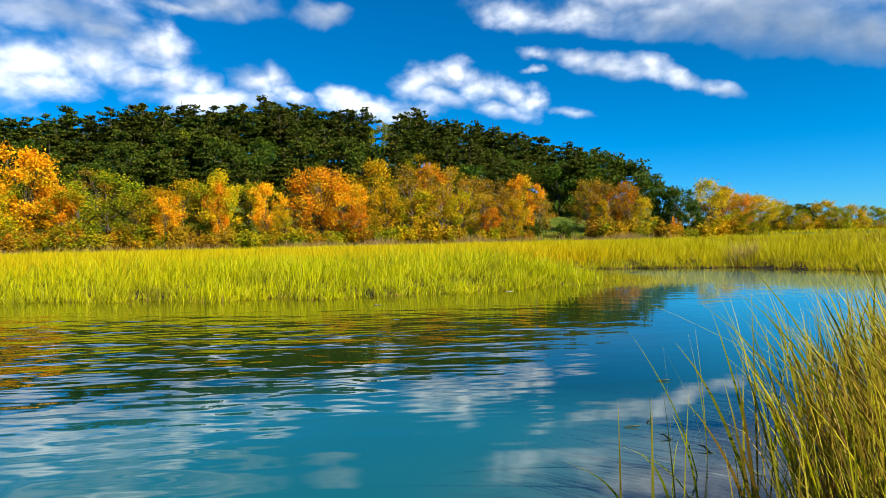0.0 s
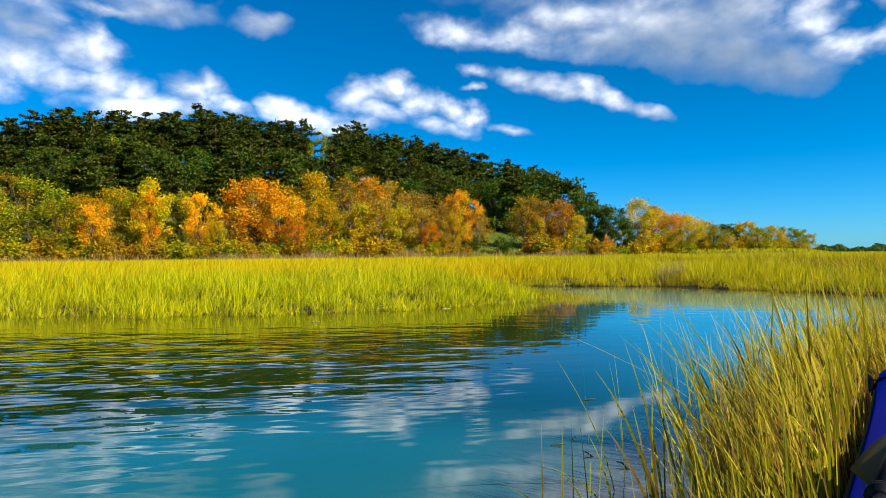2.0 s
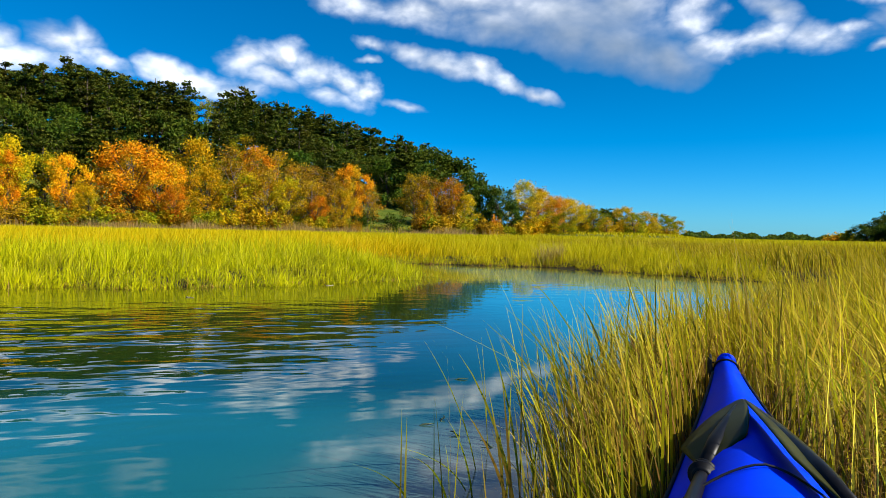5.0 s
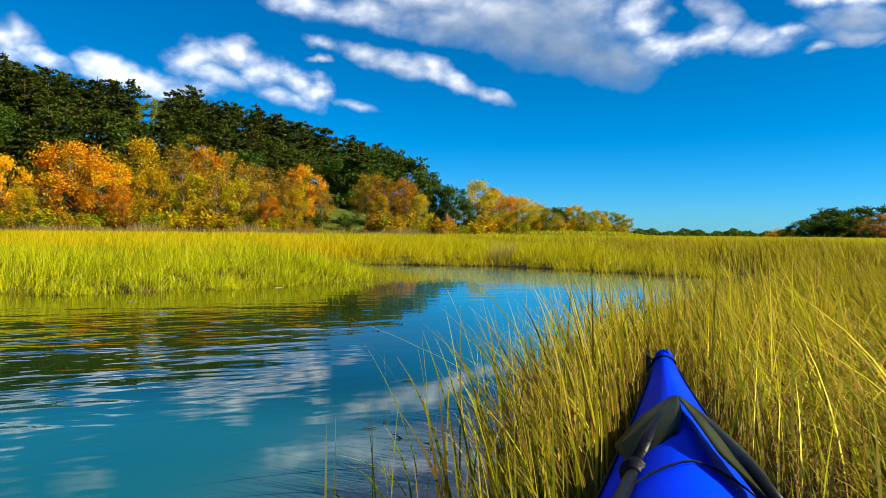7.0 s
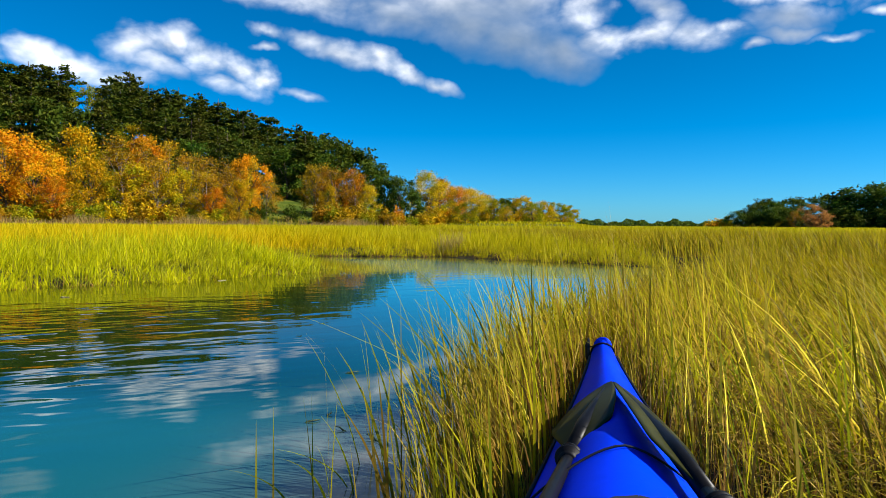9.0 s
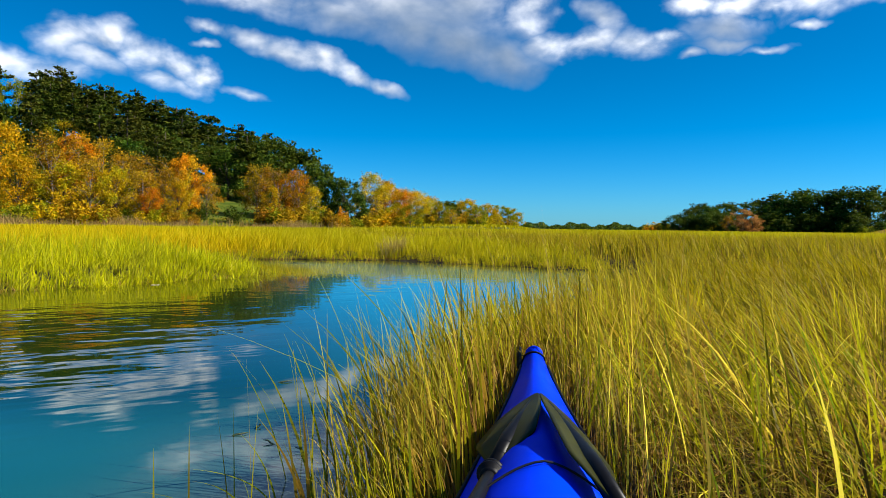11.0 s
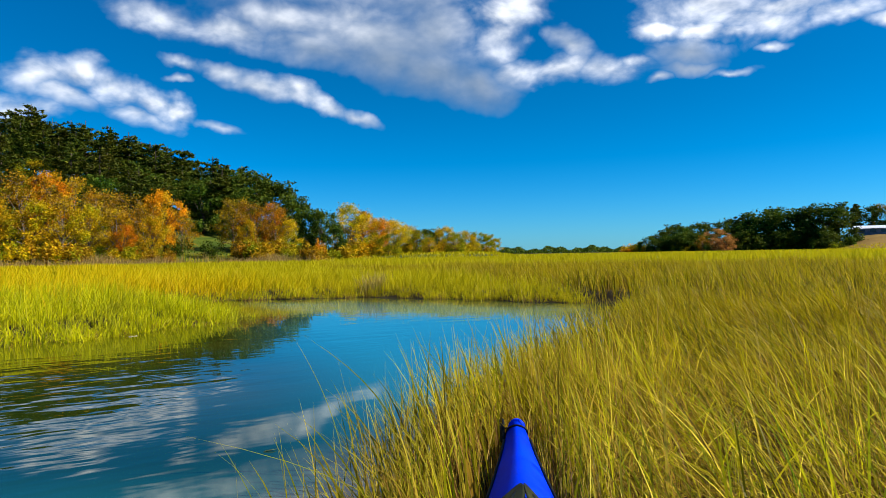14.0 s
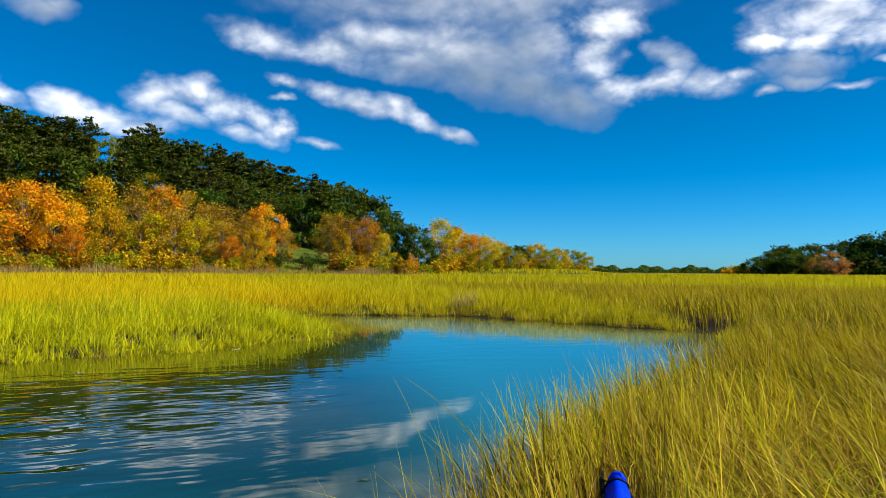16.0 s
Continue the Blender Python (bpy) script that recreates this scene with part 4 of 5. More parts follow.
LABELS = {
    "orange": ("autumn_tree", "broadleaf tree in bright orange autumn leaf", "tree", "autumn trees"),
    "yellow": ("autumn_tree", "broadleaf tree with golden yellow autumn leaves", "tree", "autumn trees"),
    "ygreen": ("turning_tree", "broadleaf tree turning from green to yellow", "tree", "autumn trees"),
    "brown": ("rusty_tree", "half-bare tree with rusty brown leaves", "tree", "autumn trees"),
    "dark": ("green_tree", "dense dark green broadleaf tree on the hill", "tree", "green trees"),
    "pine": ("pine_tree", "tall dark green white pine on the hill", "tree", "pines"),
    "red": ("russet_tree", "rounded russet-red tree at the marsh edge", "tree", "autumn trees"),
    "bush_green": ("bush", "low green bush at the foot of the hill", "bush", "bushes"),
    "bush_yellow": ("bush", "low yellow autumn bush at the hill foot", "bush", "bushes"),
    "bush_brown": ("bush", "low rusty brown bush at the hill foot", "bush", "bushes"),
    "bush_orange": ("bush", "small bright orange bush at the marsh edge", "bush", "bushes"),
    "cedar": ("bush", "small dark green cedar on the grassy slope", "bush", "bushes"),
}
MODELS = {
    "orange": [("t", 10.0, lambda n, s: broadleaf(n, s, LEAF_ORANGE, 7000, 0.36, low=0.16, size=0.145), (21, 22))],
    "yellow": [("t", 10.0, lambda n, s: broadleaf(n, s, LEAF_YELLOW, 6500, 0.34, low=0.05, size=0.145), (23, 24))],
    "ygreen": [("t", 10.0, lambda n, s: broadleaf(n, s, LEAF_GREEN, 6500, 0.40, low=0.05, size=0.15), (25, 26))],
    "brown": [("t", 10.0, lambda n, s: broadleaf(n, s, LEAF_BROWN, 5000, 0.36, True, low=0.06, size=0.135, bark=BARK_PALE), (27, 28, 29))],
    "dark": [("t", 10.0, lambda n, s: broadleaf(n, s, LEAF_DARK, 4000, 0.44, low=0.04, size=0.25), (30, 31))],
    "pine": [("t", 12.8, lambda n, s: pine(n, s), (32, 33, 34)), ("t", 12.8, lambda n, s: pine(n, s, 3600, 1.25), (35,))],
    "red": [("t", 10.0, lambda n, s: broadleaf(n, s, LEAF_RED, 5000, 0.5, low=0.05), (36,))],
    "bush_green": [("t", 3.0, lambda n, s: shrub(n, s, LEAF_GREEN), (37, 38))],
    "bush_yellow": [("t", 3.0, lambda n, s: shrub(n, s, LEAF_YELLOW), (39,))],
    "bush_brown": [("t", 3.0, lambda n, s: shrub(n, s, LEAF_BROWN), (40, 41))],
    "bush_orange": [("t", 3.0, lambda n, s: shrub(n, s, LEAF_ORANGE), (42,))],
    "cedar": [("t", 3.0, lambda n, s: shrub(n, s, LEAF_DARK), (43,))],
}
made_models, used_models = {}, set()


def models_of(kind):
    if kind not in made_models:
        name, label, cat, group = LABELS[kind]
        made_models[kind] = [(tagged(make(name, s), label, cat, group), tall) for _, tall, make, seeds in MODELS[kind] for s in seeds]
    return made_models[kind]


tree_rng = random.Random(5)


def plant(kind, az, el, r, wide=1.0, tall=None):
    """Sets a tree whose top shows at elevation el (degrees from the eye), or of a given height."""
    x, y = polar(az, r)
    z = float(land(x, y))
    wide *= 1.35 if 19.5 < az < 33 and not tall else 1.0     # spreading trees on the spit
    h = tall or max(1.0, 0.75 + r * math.tan(radians(el)) - z)
    ms = models_of(kind)
    i = tree_rng.randrange(len(ms))
    model, model_tall = ms[i]
    k = h / model_tall
    s = k * wide * tree_rng.uniform(0.92, 1.08) * (1.35 if r > 200 and kind == "dark" else 1.0)
    m = Matrix.Translation((x, y, z)) @ Matrix.Rotation(tree_rng.uniform(0, 6.28), 4, "Z")
    if (kind, i) not in used_models:
        used_models.add((kind, i))
        ob = model
    else:
        ob = copy_thing(model, m)
    ob.matrix_basis = m @ Matrix.Diagonal((s, s, k, 1))


FRONT = (
    ("orange", -37.5, 7.0, 100, 1), ("orange", -32.8, 7.6, 100, 0.95), ("orange", -30.6, 4.8, 97, 0.9), ("ygreen", -35, 5.5, 98, 1), ("yellow", -34.5, 4.5, 95, 1),
    ("ygreen", -27.3, 6.1, 102, 1.1), ("ygreen", -29.2, 4.6, 96, 1.1), ("ygreen", -25.5, 4.6, 96, 1.1), ("yellow", -24.0, 5.0, 98, 0.9), ("orange", -23.2, 4.2, 95, 0.9),
    ("yellow", -22.0, 5.4, 102, 0.9), ("ygreen", -20.8, 5.1, 103, 1), ("yellow", -19.0, 6.1, 100, 0.75), ("orange", -19.4, 5.2, 99, 0.5), ("ygreen", -17.2, 5.4, 103, 1),
    ("orange", -15.5, 5.3, 98, 0.8), ("yellow", -14.2, 3.0, 94, 0.9), ("brown", -13.4, 4.6, 100, 1), ("orange", -11.2, 6.7, 98, 0.95), ("orange", -9.3, 5.2, 97, 0.9),
    ("yellow", -7.0, 7.0, 102, 0.8), ("yellow", -5.8, 5.0, 97, 0.9), ("orange", -8.2, 3.4, 94, 0.8), ("brown", -3.6, 6.5, 104, 1), ("orange", -2.0, 6.8, 106, 0.75), ("brown", -0.4, 6.3, 106, 1),
    ("yellow", -3.0, 4.7, 97, 0.9), ("brown", -1.2, 4.9, 97, 1), ("brown", 1.2, 5.3, 101, 1), ("brown", 3.0, 5.2, 103, 1), ("yellow", 0.6, 4.4, 96, 0.8), ("brown", 2.4, 4.2, 96, 1), ("orange", 3.0, 2.9, 94, 0.8),
    ("orange", 5.8, 5.6, 99, 0.7), ("brown", 4.4, 4.4, 97, 0.9), ("yellow", 4.9, 3.6, 95, 0.8), ("brown", 7.0, 4.0, 101, 0.8),
    ("brown", 11.0, 4.9, 104, 0.9), ("brown", 12.6, 4.7, 103, 1), ("brown", 14.2, 4.6, 104, 0.9), ("orange", 13.8, 4.5, 106, 0.8), ("yellow", 12.0, 3.2, 101, 0.9), ("yellow", 15.2, 3.2, 101, 0.9),
    ("dark", 16.9, 4.0, 125, 0.8), ("dark", 18.2, 4.0, 122, 0.8), ("bush_orange", 17.8, 1.8, 106, 0.55), ("dark", 19.0, 2.6, 118, 0.9),
    ("yellow", 20.5, 4.4, 130, 0.8), ("yellow", 21.3, 3.9, 132, 0.8), ("orange", 22.2, 3.4, 134, 0.8), ("yellow", 22.9, 3.3, 136, 0.9), ("yellow", 24.0, 3.1, 140, 0.9), ("yellow", 25.0, 2.7, 145, 0.9),
    ("ygreen", 25.7, 2.3, 146, 0.9), ("dark", 26.6, 2.2, 165, 1.0), ("ygreen", 27.8, 2.3, 168, 0.9), ("yellow", 28.4, 2.5, 165, 0.9), ("ygreen", 29.2, 2.0, 160, 0.9), ("yellow", 30.0, 2.1, 172, 0.9),
    ("ygreen", 31.0, 2.0, 180, 0.9), ("ygreen", 31.8, 1.8, 184, 0.9), ("yellow", 32.4, 1.3, 188, 0.9), ("yellow", 27.0, 1.6, 150, 1.0), ("ygreen", 23.5, 1.9, 128, 1.0), ("yellow", 30.8, 1.2, 170, 1.0),
    ("dark", -26.3, 8.1, 124, 0.9), ("dark", -22.6, 8.9, 130, 0.9), ("dark", -19.2, 8.9, 126, 0.9), ("ygreen", -21.2, 9.2, 134, 0.9), ("dark", -16.5, 7.6, 120, 0.9), ("dark", -12.8, 8.6, 124, 1),
    ("dark", -9.6, 8.8, 126, 1), ("dark", -7.4, 8.6, 122, 0.9), ("dark", -31.5, 7.0, 118, 0.9), ("ygreen", -6.0, 10.2, 146, 0.7), ("dark", -17.8, 8.2, 122, 0.8), ("dark", -24.3, 7.6, 118, 0.8),
    ("dark", 11.6, 7.1, 142, 1.1), ("dark", 12.9, 6.7, 140, 1.1), ("dark", 14.2, 6.2, 140, 1.1), ("dark", 15.8, 5.0, 132, 0.8), ("dark", 11.4, 5.6, 122, 0.9), ("cedar", 9.2, 1.9, 97, 0.9), ("cedar", 6.6, 2.2, 99, 1.0),
)
RIGHT = (
    ("cedar", 49.6, 0.7, 236, 1.3), ("red", 50.1, 1.0, 235, 1.3), ("red", 50.7, 1.1, 236, 1.2), ("bush_orange", 43.3, 0.75, 250, 1.3), ("bush_yellow", 44.3, 1.0, 250, 1.2), ("dark", 45.0, 1.2, 250, 1.0), ("dark", 46.2, 1.7, 255, 1.0), ("dark", 47.0, 2.1, 262, 0.9), ("dark", 47.8, 1.9, 255, 1),
    ("dark", 48.6, 2.2, 270, 0.9), ("pine", 49.4, 2.4, 275, 1.1), ("red", 50.3, 1.75, 238, 1.0), ("brown", 49.0, 1.2, 240, 1.0), ("dark", 50.8, 2.4, 285, 0.8), ("pine", 51.4, 2.7, 285, 1.0), ("pine", 52.0, 2.9, 285, 1.0),
    ("pine", 51.7, 2.6, 290, 1.0), ("dark", 52.6, 2.6, 256, 1), ("dark", 53.6, 3.1, 258, 1.0), ("dark", 54.6, 3.0, 256, 1), ("dark", 55.6, 2.8, 254, 0.9), ("dark", 56.5, 3.0, 254, 0.9), ("dark", 57.6, 3.25, 252, 0.9),
    ("dark", 58.4, 2.9, 256, 0.8), ("cedar", 56.8, 0.9, 242, 1.2), ("cedar", 53.0, 0.8, 243, 1.2), ("bush_green", 57.9, 0.7, 243, 1.2), ("cedar", 51.6, 0.8, 243, 1.2), ("bush_green", 47.4, 0.8, 243, 1.2),
    ("pine", 59.4, 3.3, 330, 1), ("dark", 60.2, 3.0, 330, 1), ("brown", 61.2, 3.1, 330, 1), ("dark", 62.3, 3.1, 330, 1), ("dark", 63.6, 3.2, 330, 1), ("dark", 65.2, 3.1, 330, 1), ("dark", 67, 3.0, 330, 1),
)


def build_trees():
    for kind, az, el, r, wide in FRONT:
        plant(kind, az, el, r, wide)
    rng = random.Random(77)
    # pines along the crest, ragged tops
    az = -44.0
    while az < 12.8:
        el = float(np.interp(az, CREST_AZ, CREST_EL))
        if not (-6.9 < az < -5.0):
            plant("pine", az, el + rng.uniform(-0.4, 0.35), CREST_R + rng.uniform(-6, 6), rng.uniform(0.95, 1.4))
        az += rng.uniform(0.9, 1.5) * (1 if az > -36 else 2)
    az = -43.3
    while az < 11.5:
        if not (-6.7 < az < -5.1):
            plant("pine", az, float(np.interp(az, CREST_AZ, CREST_EL)) - rng.uniform(0.3, 0.9), 161 + rng.uniform(-3, 3), 1.45)
        az += rng.uniform(1.5, 2.1)
    # the slope between the crest and the autumn belt
    for ring, step, share in ((142, 1.7, 0.85), (133, 2.3, 0.8), (124, 2.1, 0.65), (115, 2.4, 0.45)):
        az = -42.0 + rng.uniform(0, 1)
        while az < 11.5:
            if not (7.0 < az < 10.8 and ring < 122) and not (-6.7 < az < -5.1 and ring > 130):
                kind = "pine" if rng.random() < share else rng.choice(("dark", "dark", "ygreen", "brown") if ring < 120 else ("dark", "dark", "dark", "ygreen"))
                plant(kind, az, 0, ring + rng.uniform(-4, 4), 1.1, rng.uniform(9, 12.5) if kind == "pine" else rng.uniform(6, 8.5))
            az += step * rng.uniform(0.7, 1.3) * (1 if az > -36 else 2)
    # brush at the hill's foot
    az = -42.0
    while az < 18:
        if not 6.9 < az < 10.7:
            kind = rng.choice(("bush_green", "bush_brown", "bush_brown", "bush_yellow", "bush_green", "bush_brown"))
            plant(kind, az, 0, rng.uniform(91, 96), rng.uniform(0.9, 1.4), rng.uniform(1.8, 3.6))
        az += rng.uniform(0.45, 0.9)
    az = 19.0
    while az < 32.6:
        plant(rng.choice(("bush_yellow", "bush_green", "bush_brown", "bush_yellow")), az, 0, float(np.interp(az, (19, 32.6), (116, 186))) + rng.uniform(-4, 2), 1.3, rng.uniform(2.2, 4.0))
        az += rng.uniform(0.4, 0.7)
    for kind, az, el, r, wide in RIGHT:
        plant(kind, az, el, r, wide)
    az = 45.5
    while az < 58:
        if not 49.3 < az < 51.3:
            plant(rng.choice(("dark", "dark", "dark", "cedar")), az, rng.uniform(0.9, 1.6), rng.uniform(244, 252), 1.2)
        az += rng.uniform(0.35, 0.6)


def build_reeds():
    rng = np.random.default_rng(51)
    x, y = scatter(rng, -40, 20, 85.0, 93.0, 30)
    a = np.degrees(np.arctan2(x, y))
    ok = clumped(rng, x, y, 0.5, 0.15) & (rng.uniform(0, 1, len(x)) < (0.35 + 0.65 * smooth(-21, -9, a)) * smooth(20, 13, a) * (1 - 0.8 * smooth(2.5, 1.0, np.abs(a - 8.8))))
    x, y = x[ok], y[ok]
    n = len(x)
    me = blade_mesh("reed_bed", rng, x, y, rng.uniform(0.3, 1.35, n) * (1 + 0.35 * np.sin(x * 0.8) * np.sin(x * 0.23 + 1)), rng.uniform(0.03, 0.07, n), rng.uniform(0, 360, n), np.abs(rng.normal(0.25, 0.15, n)), 2, DULL_REED)
    tagged(new("reed_bed", me), "pale dead reeds between marsh and wooded hill", "reeds", kind="stuff")


def build_far_woods():
    rng = np.random.default_rng(52)
    n = 9200
    az = np.concatenate([rng.uniform(31, 47, 7000), rng.uniform(47, 180, 1100), rng.uniform(-180, -60, 1100)])
    r = rng.uniform(880, 1000, n)
    top = 6.5 + 2.0 * np.sin(az * 1.9) + 1.5 * np.sin(az * 5.3 + 1)
    z = rng.uniform(0, 1, n) * np.clip(top, 3, 10)
    p = np.stack([r * np.sin(np.radians(az)), r * np.cos(np.radians(az)), z], -1)
    v, q = leaf_cards(rng, p, 1.5)
    tagged(new("far_woods", raw_mesh("far_woods", v, np.zeros((0, 4), int), LEAF_DARK, q, False)), "low dark line of woods on the horizon", "woods", kind="stuff")


build_trees()
build_reeds()
build_far_woods()


# ---------------- house on the rise ----------------
def box(lo, hi, cut=0.0):
    bm = bmesh.new()
    bmesh.ops.create_cube(bm, size=1)
    for v in bm.verts:
        v.co = Vector([lo[i] + (hi[i] - lo[i]) * (v.co[i] + 0.5) for i in range(3)])
    if cut:
        bmesh.ops.bevel(bm, geom=list(bm.edges), offset=cut, segments=2, affect="EDGES")
    return bm


def bm_mesh(name, bm, mat, smooth_faces=False):
    me = bpy.data.meshes.new(name)
    bm.to_mesh(me)
    bm.free()
    me.materials.append(mat)
    if smooth_faces:
        me.polygons.foreach_set("use_smooth", [True] * len(me.polygons))
    return me


def build_house():
    x, y = polar(61.6, 272)
    house = tagged(new("house"), "long low white house with a pale roof", "house")
    house.matrix_basis = Matrix.Translation((x, y, float(land(x, y)))) @ Matrix.Rotation(radians(-61.6), 4, "Z")
    part("wall", bm_mesh("wall", box((-11, 0, -0.5), (11, 7, 2.0), 0.03), plain("grey_blue_wall", (0.12, 0.16, 0.24), 0.7, 0, 0.15, 1.0, 0.1, 0.01)), house)
    bm = bmesh.new()
    ring = [(-11.5, -0.6, 1.95), (11.5, -0.6, 1.95), (11.5, 7.6, 1.95), (-11.5, 7.6, 1.95), (-11.2, 3.5, 3.0), (11.2, 3.5, 3.0)]
    vs = [bm.verts.new(c) for c in ring]
    for f in ((0, 1, 5, 4), (2, 3, 4, 5), (1, 2, 5), (3, 0, 4), (3, 2, 1, 0)):
        bm.faces.new([vs[i] for i in f])
    part("roof", bm_mesh("roof", bm, ROOF_GREY), house)
    pane = bm_mesh("window", box((-0.9, -0.06, 0.6), (0.9, 0.0, 1.6), 0.02), WINDOW_DARK)
    for wx in (-8.6, -5.4, -2.2, 1.0, 4.2, 7.4):
        w = part("window", pane, house)
        w.location.x = wx
    part("door", bm_mesh("door", box((8.9, -0.08, 0.0), (9.9, 0.0, 1.9), 0.02), CLAPBOARD), house, "white door")


build_house()


# ---------------- kayak ----------------
def kayak_frame(s, left, z):
    """Kayak-local: s metres behind the bow tip, metres to the left of the keel line, height."""
    return Vector((left, -s, z))


RIDGE = (0.318, 0.333, 0.335, 0.334, 0.335, 0.336, 0.336, 0.340, 0.345, 0.345, 0.335, 0.32, 0.31, 0.315, 0.325, 0.33)
GUNWALE = (0.310, 0.312, 0.302, 0.285, 0.268, 0.252, 0.238, 0.232, 0.230, 0.232, 0.243, 0.245, 0.26, 0.28, 0.30, 0.318)
KEEL = (0.300, 0.255, 0.21, 0.165, 0.125, 0.10, 0.085, 0.08, 0.075, 0.075, 0.075, 0.08, 0.10, 0.15, 0.22, 0.30)


def deck_height(s, left):
    r, g, w = np.interp(s, HULL_S, RIDGE), np.interp(s, HULL_S, GUNWALE), np.interp(s, HULL_S, HALF_W)
    return float(g + (r - g) * (1 - min(1, abs(left) / w) ** 1.55))


def build_kayak():
    kayak = tagged(new("kayak"), "bright blue kayak with its bow in the marsh grass", "kayak")
    kayak.matrix_basis = Matrix.Translation((BOW[0], BOW[1], 0)) @ Matrix.Rotation(radians(-KAYAK_AZ), 4, "Z")
    ss = np.unique(np.concatenate([HULL_S, np.linspace(0.06, 4.8, 60)]))
    across = (-1, -0.8, -0.6, -0.4, -0.2, 0, 0.2, 0.4, 0.6, 0.8, 1)
    # deck, open at the cockpit
    v, f = [], []
    n = len(across)
    for s in ss:
        w = np.interp(s, HULL_S, HALF_W)
        for a in across:
            v.append((a * w, -s, deck_height(s, a * w)))

    def in_cockpit(s, left):
        return ((s - 2.17) / 0.66) ** 2 + (left / 0.2) ** 2 < 1

    for i in range(len(ss) - 1):
        for j in range(n - 1):
            w = np.interp((ss[i] + ss[i + 1]) / 2, HULL_S, HALF_W)
            if in_cockpit((ss[i] + ss[i + 1]) / 2, (across[j] + across[j + 1]) / 2 * w):
                continue
            f.append((i * n + j, i * n + j + 1, (i + 1) * n + j + 1, (i + 1) * n + j))
    deck = part("deck", mesh_from("deck", v, f, HULL_BLUE, True), kayak, "glossy bright blue deck")
    # hull below the gunwale
    v, f = [], []
    prof = ((1, 0.0), (1.02, 0.12), (0.97, 0.45), (0.72, 0.85), (0.3, 0.98), (0, 1), (-0.3, 0.98), (-0.72, 0.85), (-0.97, 0.45), (-1.02, 0.12), (-1, 0.0))
    for s in ss:
        w, g, k = (np.interp(s, HULL_S, t) for t in (HALF_W, GUNWALE, KEEL))
        for a, d in prof:
            v.append((a * w, -s, g + (k - g) * d - 0.001))
    m = len(prof)
    for i in range(len(ss) - 1):
        for j in range(m - 1):
            f.append((i * m + j, i * m + j + 1, (i + 1) * m + j + 1, (i + 1) * m + j))
    part("hull", mesh_from("hull", v, f, HULL_BLUE, True), kayak)
    # seam cord round the gunwale, one each side
    for sign in (1, -1):
        path = [(sign * (np.interp(s, HULL_S, HALF_W) + 0.002), -s, np.interp(s, HULL_S, GUNWALE) + 0.002) for s in np.linspace(0.12, 4.6, 50)]
        vv, ff = tube(path, [0.0045] * 50, 6)
        part("seam", mesh_from("seam", vv, ff, CORD_BLACK, True), kayak)
    # bow cap with its black band
    path = [(0, -s, z) for s, z in ((-0.006, 0.312), (0.0, 0.320), (0.02, 0.325), (0.045, 0.325))]
    vv, ff = tube(path, [0.010, 0.019, 0.027, 0.031], 14)
    part("bow_cap", mesh_from("bow_cap", vv, ff, HULL_BLUE, True), kayak)
    ringp = [(0.037 * math.cos(a), -0.05 - 0.006 * math.sin(a), 0.306 + 0.030 * math.sin(a)) for a in np.linspace(-0.4, math.pi + 0.4, 18)]
    vv, ff = tube(ringp, [0.0035] * 18, 6)
    part("bow_band", mesh_from("bow_band", vv, ff, BLACK_RUBBER, True), kayak)
    # carrying toggle hanging at the bow's left
    vv, ff = tube([(-0.052, 0.03, 0.335), (-0.052, 0.015, 0.334), (-0.050, -0.035, 0.312), (-0.048, -0.07, 0.29), (-0.048, -0.085, 0.283)], [0.006, 0.010, 0.009, 0.010, 0.006], 10)
    toggle = part("toggle", mesh_from("toggle", vv, ff, BLACK_RUBBER, True), kayak, "black carrying toggle")
    vv, ff = tube([(-0.049, -0.02, 0.318), (-0.035, -0.03, 0.318), (-0.02, -0.035, 0.325)], [0.003] * 3, 6)
    part("cord", mesh_from("cord", vv, ff, CORD_BLACK, True), toggle)
    # deck line across the foredeck
    path = []
    for a in np.linspace(-1, 1, 21):
        s = 1.22 - 0.05 * (1 - a * a)
        w = np.interp(s, HULL_S, HALF_W) * a
        path.append((w, -s, deck_height(s, w) + 0.005))
    vv, ff = tube(path, [0.0023] * 21, 6)
    part("deck_line", mesh_from("deck_line", vv, ff, CORD_BLACK, True), kayak)
    # cockpit rim and spray cover
    rim = []
    for a in np.linspace(0, 2 * math.pi, 49):
        s, l = 2.17 - 0.72 * math.cos(a), 0.215 * math.sin(a)
        rim.append((l, -s, deck_height(s, l * 0.35) - 0.035 * (l / 0.215) ** 2 + 0.008))
    vv, ff = tube(rim, [0.014] * 49, 8, False)
    part("cockpit_rim", mesh_from("cockpit_rim", vv, ff, FABRIC_GREY, True), kayak, "dark grey cockpit rim")
    v, f = [(0, -2.17, 0.352)], []
    for x, y, z in rim[:-1]:
        v.append((x, y, z + 0.004))
    f = [(0, 1 + i, 1 + (i + 1) % 48) for i in range(48)]
    part("spray_cover", mesh_from("spray_cover", v, f, FABRIC_GREY, True), kayak, "dark grey fabric cockpit cover")


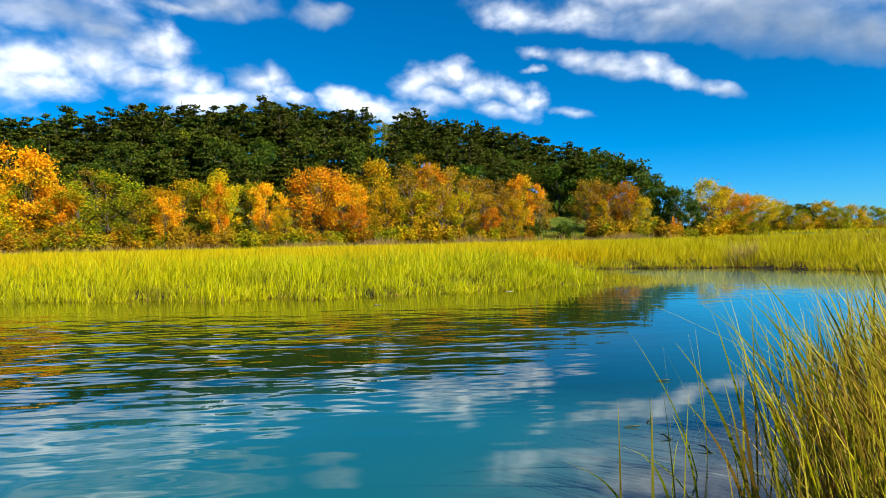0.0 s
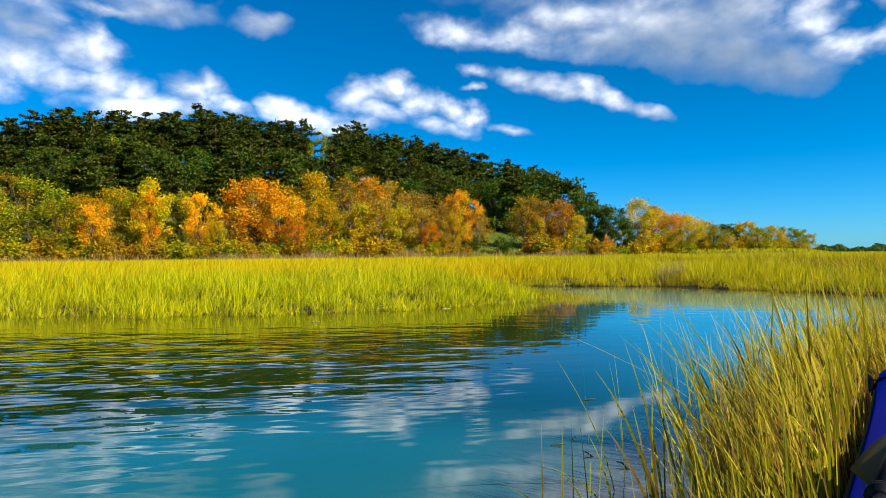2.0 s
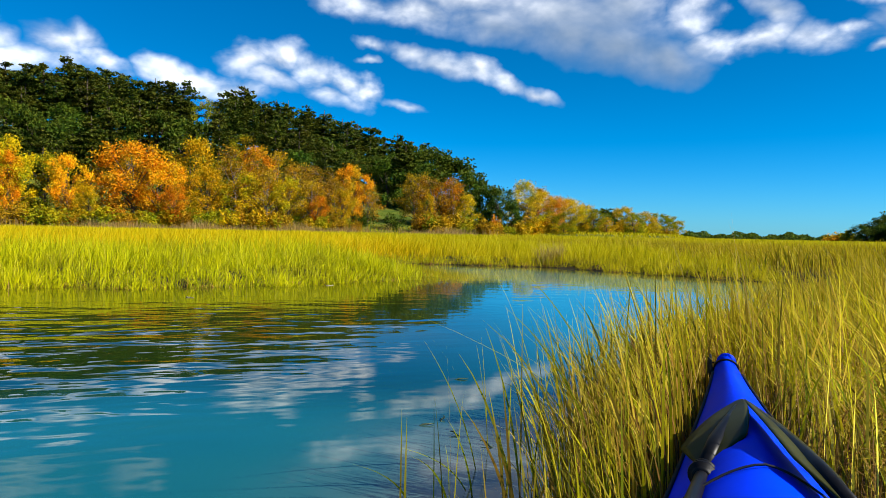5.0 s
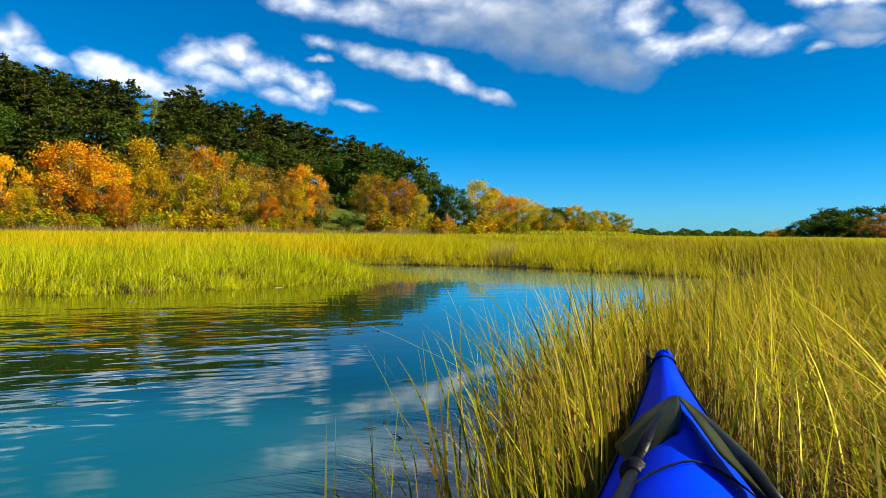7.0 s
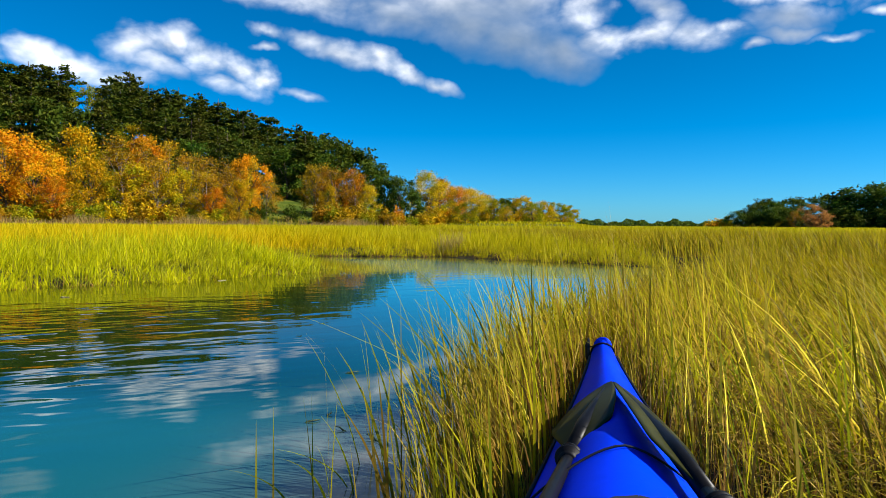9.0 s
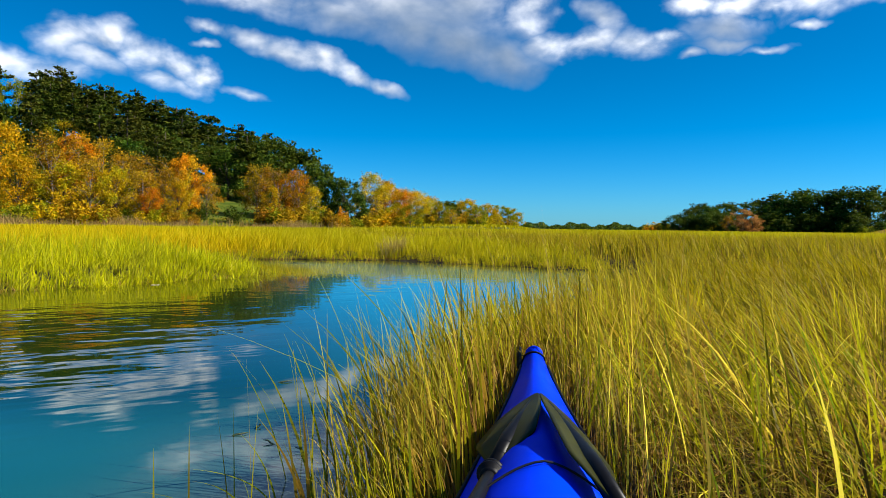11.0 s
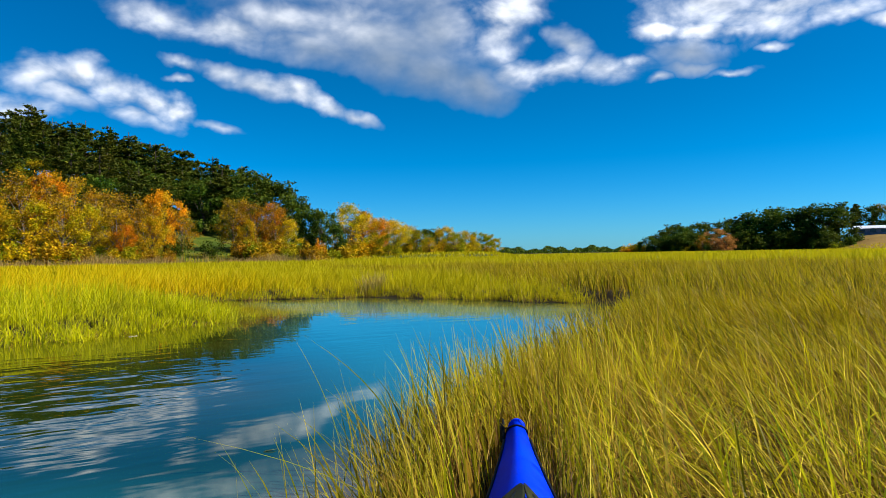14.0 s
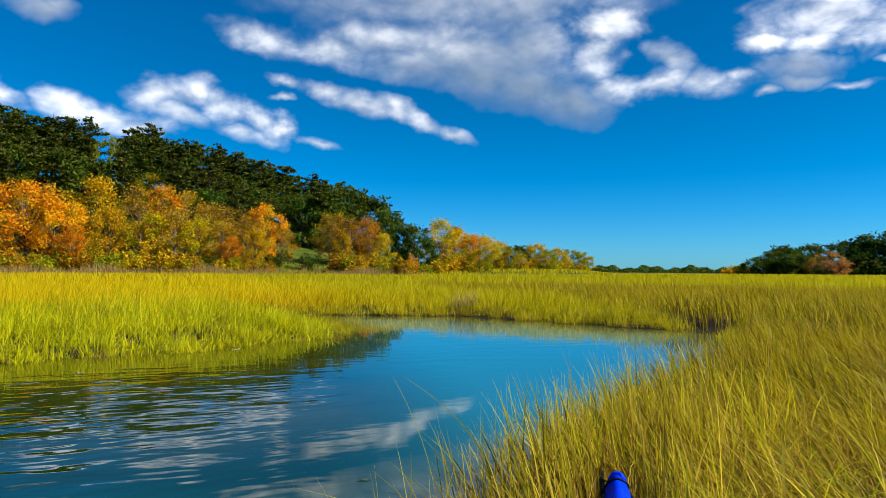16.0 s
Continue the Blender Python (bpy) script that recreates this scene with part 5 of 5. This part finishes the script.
def build_paddle_half(mirror):
    """Half of a split paddle lying on the foredeck, blade towards the bow."""
    half = tagged(new("paddle_half"), "half of a split paddle with olive blade and dark shaft", "paddle", "paddle halves")
    half.matrix_basis = Matrix.Translation((BOW[0], BOW[1], 0)) @ Matrix.Rotation(radians(-KAYAK_AZ), 4, "Z")
    g = -1.0 if mirror else 1.0           # local x is to the right
    # shaft from beside the cockpit, through the drip ring, to the blade's throat
    if mirror:
        pts = [(0.200, -2.0, 0.380), (0.148, -1.60, 0.340), (0.120, -1.40, 0.330), (0.108, -1.30, 0.328)]
    else:
        pts = [(-0.196, -1.90, 0.335), (-0.138, -1.40, 0.302), (-0.099, -1.10, 0.289), (-0.090, -1.03, 0.288)]
    v, f = tube(pts, [0.0128, 0.0128, 0.0128, 0.0125], 14)
    part("shaft", mesh_from("shaft", v, f, SHAFT_GREY, True), half)
    throat = Vector(pts[-1])
    tip = Vector((0.006 if mirror else -0.006, -0.70, 0.345))
    axis = (tip - throat).normalized()
    side = axis.cross(Vector((0, 0, 1))).normalized() * g        # towards the keel line
    # the blade: broad near the throat, tapering to the tip, folded along its spine
    rows, across = 28, (-1.0, -0.75, -0.4, 0.0, 0.4, 0.75, 1.0)
    v, f = [], []
    for i in range(rows + 1):
        u = i / rows
        c = throat.lerp(tip, u) + Vector((0, 0, 0.006 + 0.012 * math.sin(math.pi * u)))
        half_width = 0.062 * min(1.0, 0.22 + 3.4 * u) * (1 - u ** 1.7) ** 0.85 + 0.004
        for k in across:
            off = half_width * k * ((0.55 if k < 0 else 0.70) if mirror else (1.15 if k < 0 else 0.95))
            lift = -0.40 * abs(off) if k < 0 else 0.42 * off
            v.append(c + side * off + Vector((0, 0, lift)))
    n = len(across)
    for i in range(rows):
        for k in range(n - 1):
            f.append((i * n + k, i * n + k + 1, (i + 1) * n + k + 1, (i + 1) * n + k))
    bm = bmesh.new()
    bv = [bm.verts.new(c) for c in v]
    for q in f:
        bm.faces.new([bv[i] for i in q])
    bmesh.ops.recalc_face_normals(bm, faces=list(bm.faces))
    bmesh.ops.solidify(bm, geom=list(bm.faces), thickness=0.004)
    blade = part("blade", bm_mesh("blade", bm, BLADE_OLIVE, True), half, "smoky olive paddle blade")
    lift = Vector((0, 0, 0.010))
    v, f = tube([throat - axis * 0.03, throat.lerp(tip, 0.25) + lift, throat.lerp(tip, 0.55) + lift, throat.lerp(tip, 0.85) + lift], [0.0155, 0.017, 0.011, 0.003], 12)
    part("spine", mesh_from("spine", v, f, SHAFT_GREY, True), blade)
    # drip ring: two thin rubber flanges on a sleeve
    c, e = Vector(pts[2]), (Vector(pts[3]) - Vector(pts[2])).normalized()
    v, f = tube([c - e * 0.020, c - e * 0.018, c - e * 0.008, c - e * 0.006, c - e * 0.002, c, c + e * 0.010, c + e * 0.012, c + e * 0.017, c + e * 0.019],
                [0.016, 0.0185, 0.0185, 0.026, 0.027, 0.0185, 0.0185, 0.025, 0.025, 0.016], 20)
    part("drip_ring", mesh_from("drip_ring", v, f, BLACK_RUBBER, True), half, "black rubber drip ring")


build_kayak()
build_paddle_half(False)
build_paddle_half(True)


# ---------------- small things on the water and bank ----------------
def build_drift(x, y, length, turn, seed):
    """A bleached scrap of wood floating by the far bank."""
    rng = np.random.default_rng(seed)
    n = 9
    path = [((i / (n - 1) - 0.5) * length, rng.normal(0, 0.006), 0.001 + 0.003 * math.sin(i)) for i in range(n)]
    v, f = tube(path, [0.003 + 0.005 * math.sin(math.pi * (i + 0.6) / n) for i in range(n)], 8)
    ob = tagged(new("driftwood", mesh_from("driftwood", v, f, DRIFT, True)), "small pale scrap of driftwood floating by the bank", "driftwood", "driftwood scraps")
    ob.matrix_basis = Matrix.Translation((x, y, 0)) @ Matrix.Rotation(radians(turn), 4, "Z")


def build_twig(x, y, length, turn, rise):
    """A dark broken stem lying in the shallows."""
    v, f = tube([(-length / 2, 0, -0.004), (-length / 6, 0.006, 0.003), (length / 5, -0.004, 0.004 + rise * 0.5), (length / 2, 0.003, rise)], [0.002, 0.0035, 0.003, 0.0012], 6)
    ob = tagged(new("twig", mesh_from("twig", v, f, TWIG_DARK, True)), "dark broken grass stem lying in the shallows", "twig", "twigs in the shallows")
    ob.matrix_basis = Matrix.Translation((x, y, 0)) @ Matrix.Rotation(radians(turn), 4, "Z")


def build_dry_tuft():
    rng = np.random.default_rng(61)
    n = 260
    x, y = 5.95 + rng.normal(0, 0.16, n), 14.45 + rng.normal(0, 0.12, n)
    me = blade_mesh("dry_tuft", rng, x, y, rng.uniform(0.3, 0.6, n), rng.uniform(0.008, 0.015, n), rng.uniform(0, 360, n), np.abs(rng.normal(0.4, 0.2, n)), 4, REED, 0.2)
    tagged(new("dry_tuft", me), "tuft of dry tan grass on the creek bank", "grass", kind="stuff")


TWIG_DARK = plain("wet_dark_stem", (0.03, 0.045, 0.02), 0.5, 0, 0.3, 30, 0.2, 0.001)
build_drift(0.52, 8.92, 0.11, 20, 1)
build_drift(-1.04, 7.33, 0.09, -30, 2)
for tx, ty, tl, tt, tr in ((0.42, 2.34, 0.07, 10, 0.004), (0.50, 2.40, 0.06, 65, 0.01), (0.58, 2.06, 0.07, 120, 0.012), (0.76, 3.1, 0.08, 5, 0.004), (0.50, 2.2, 0.05, 140, 0.012)):
    build_twig(tx, ty, tl, tt, tr)
build_dry_tuft()
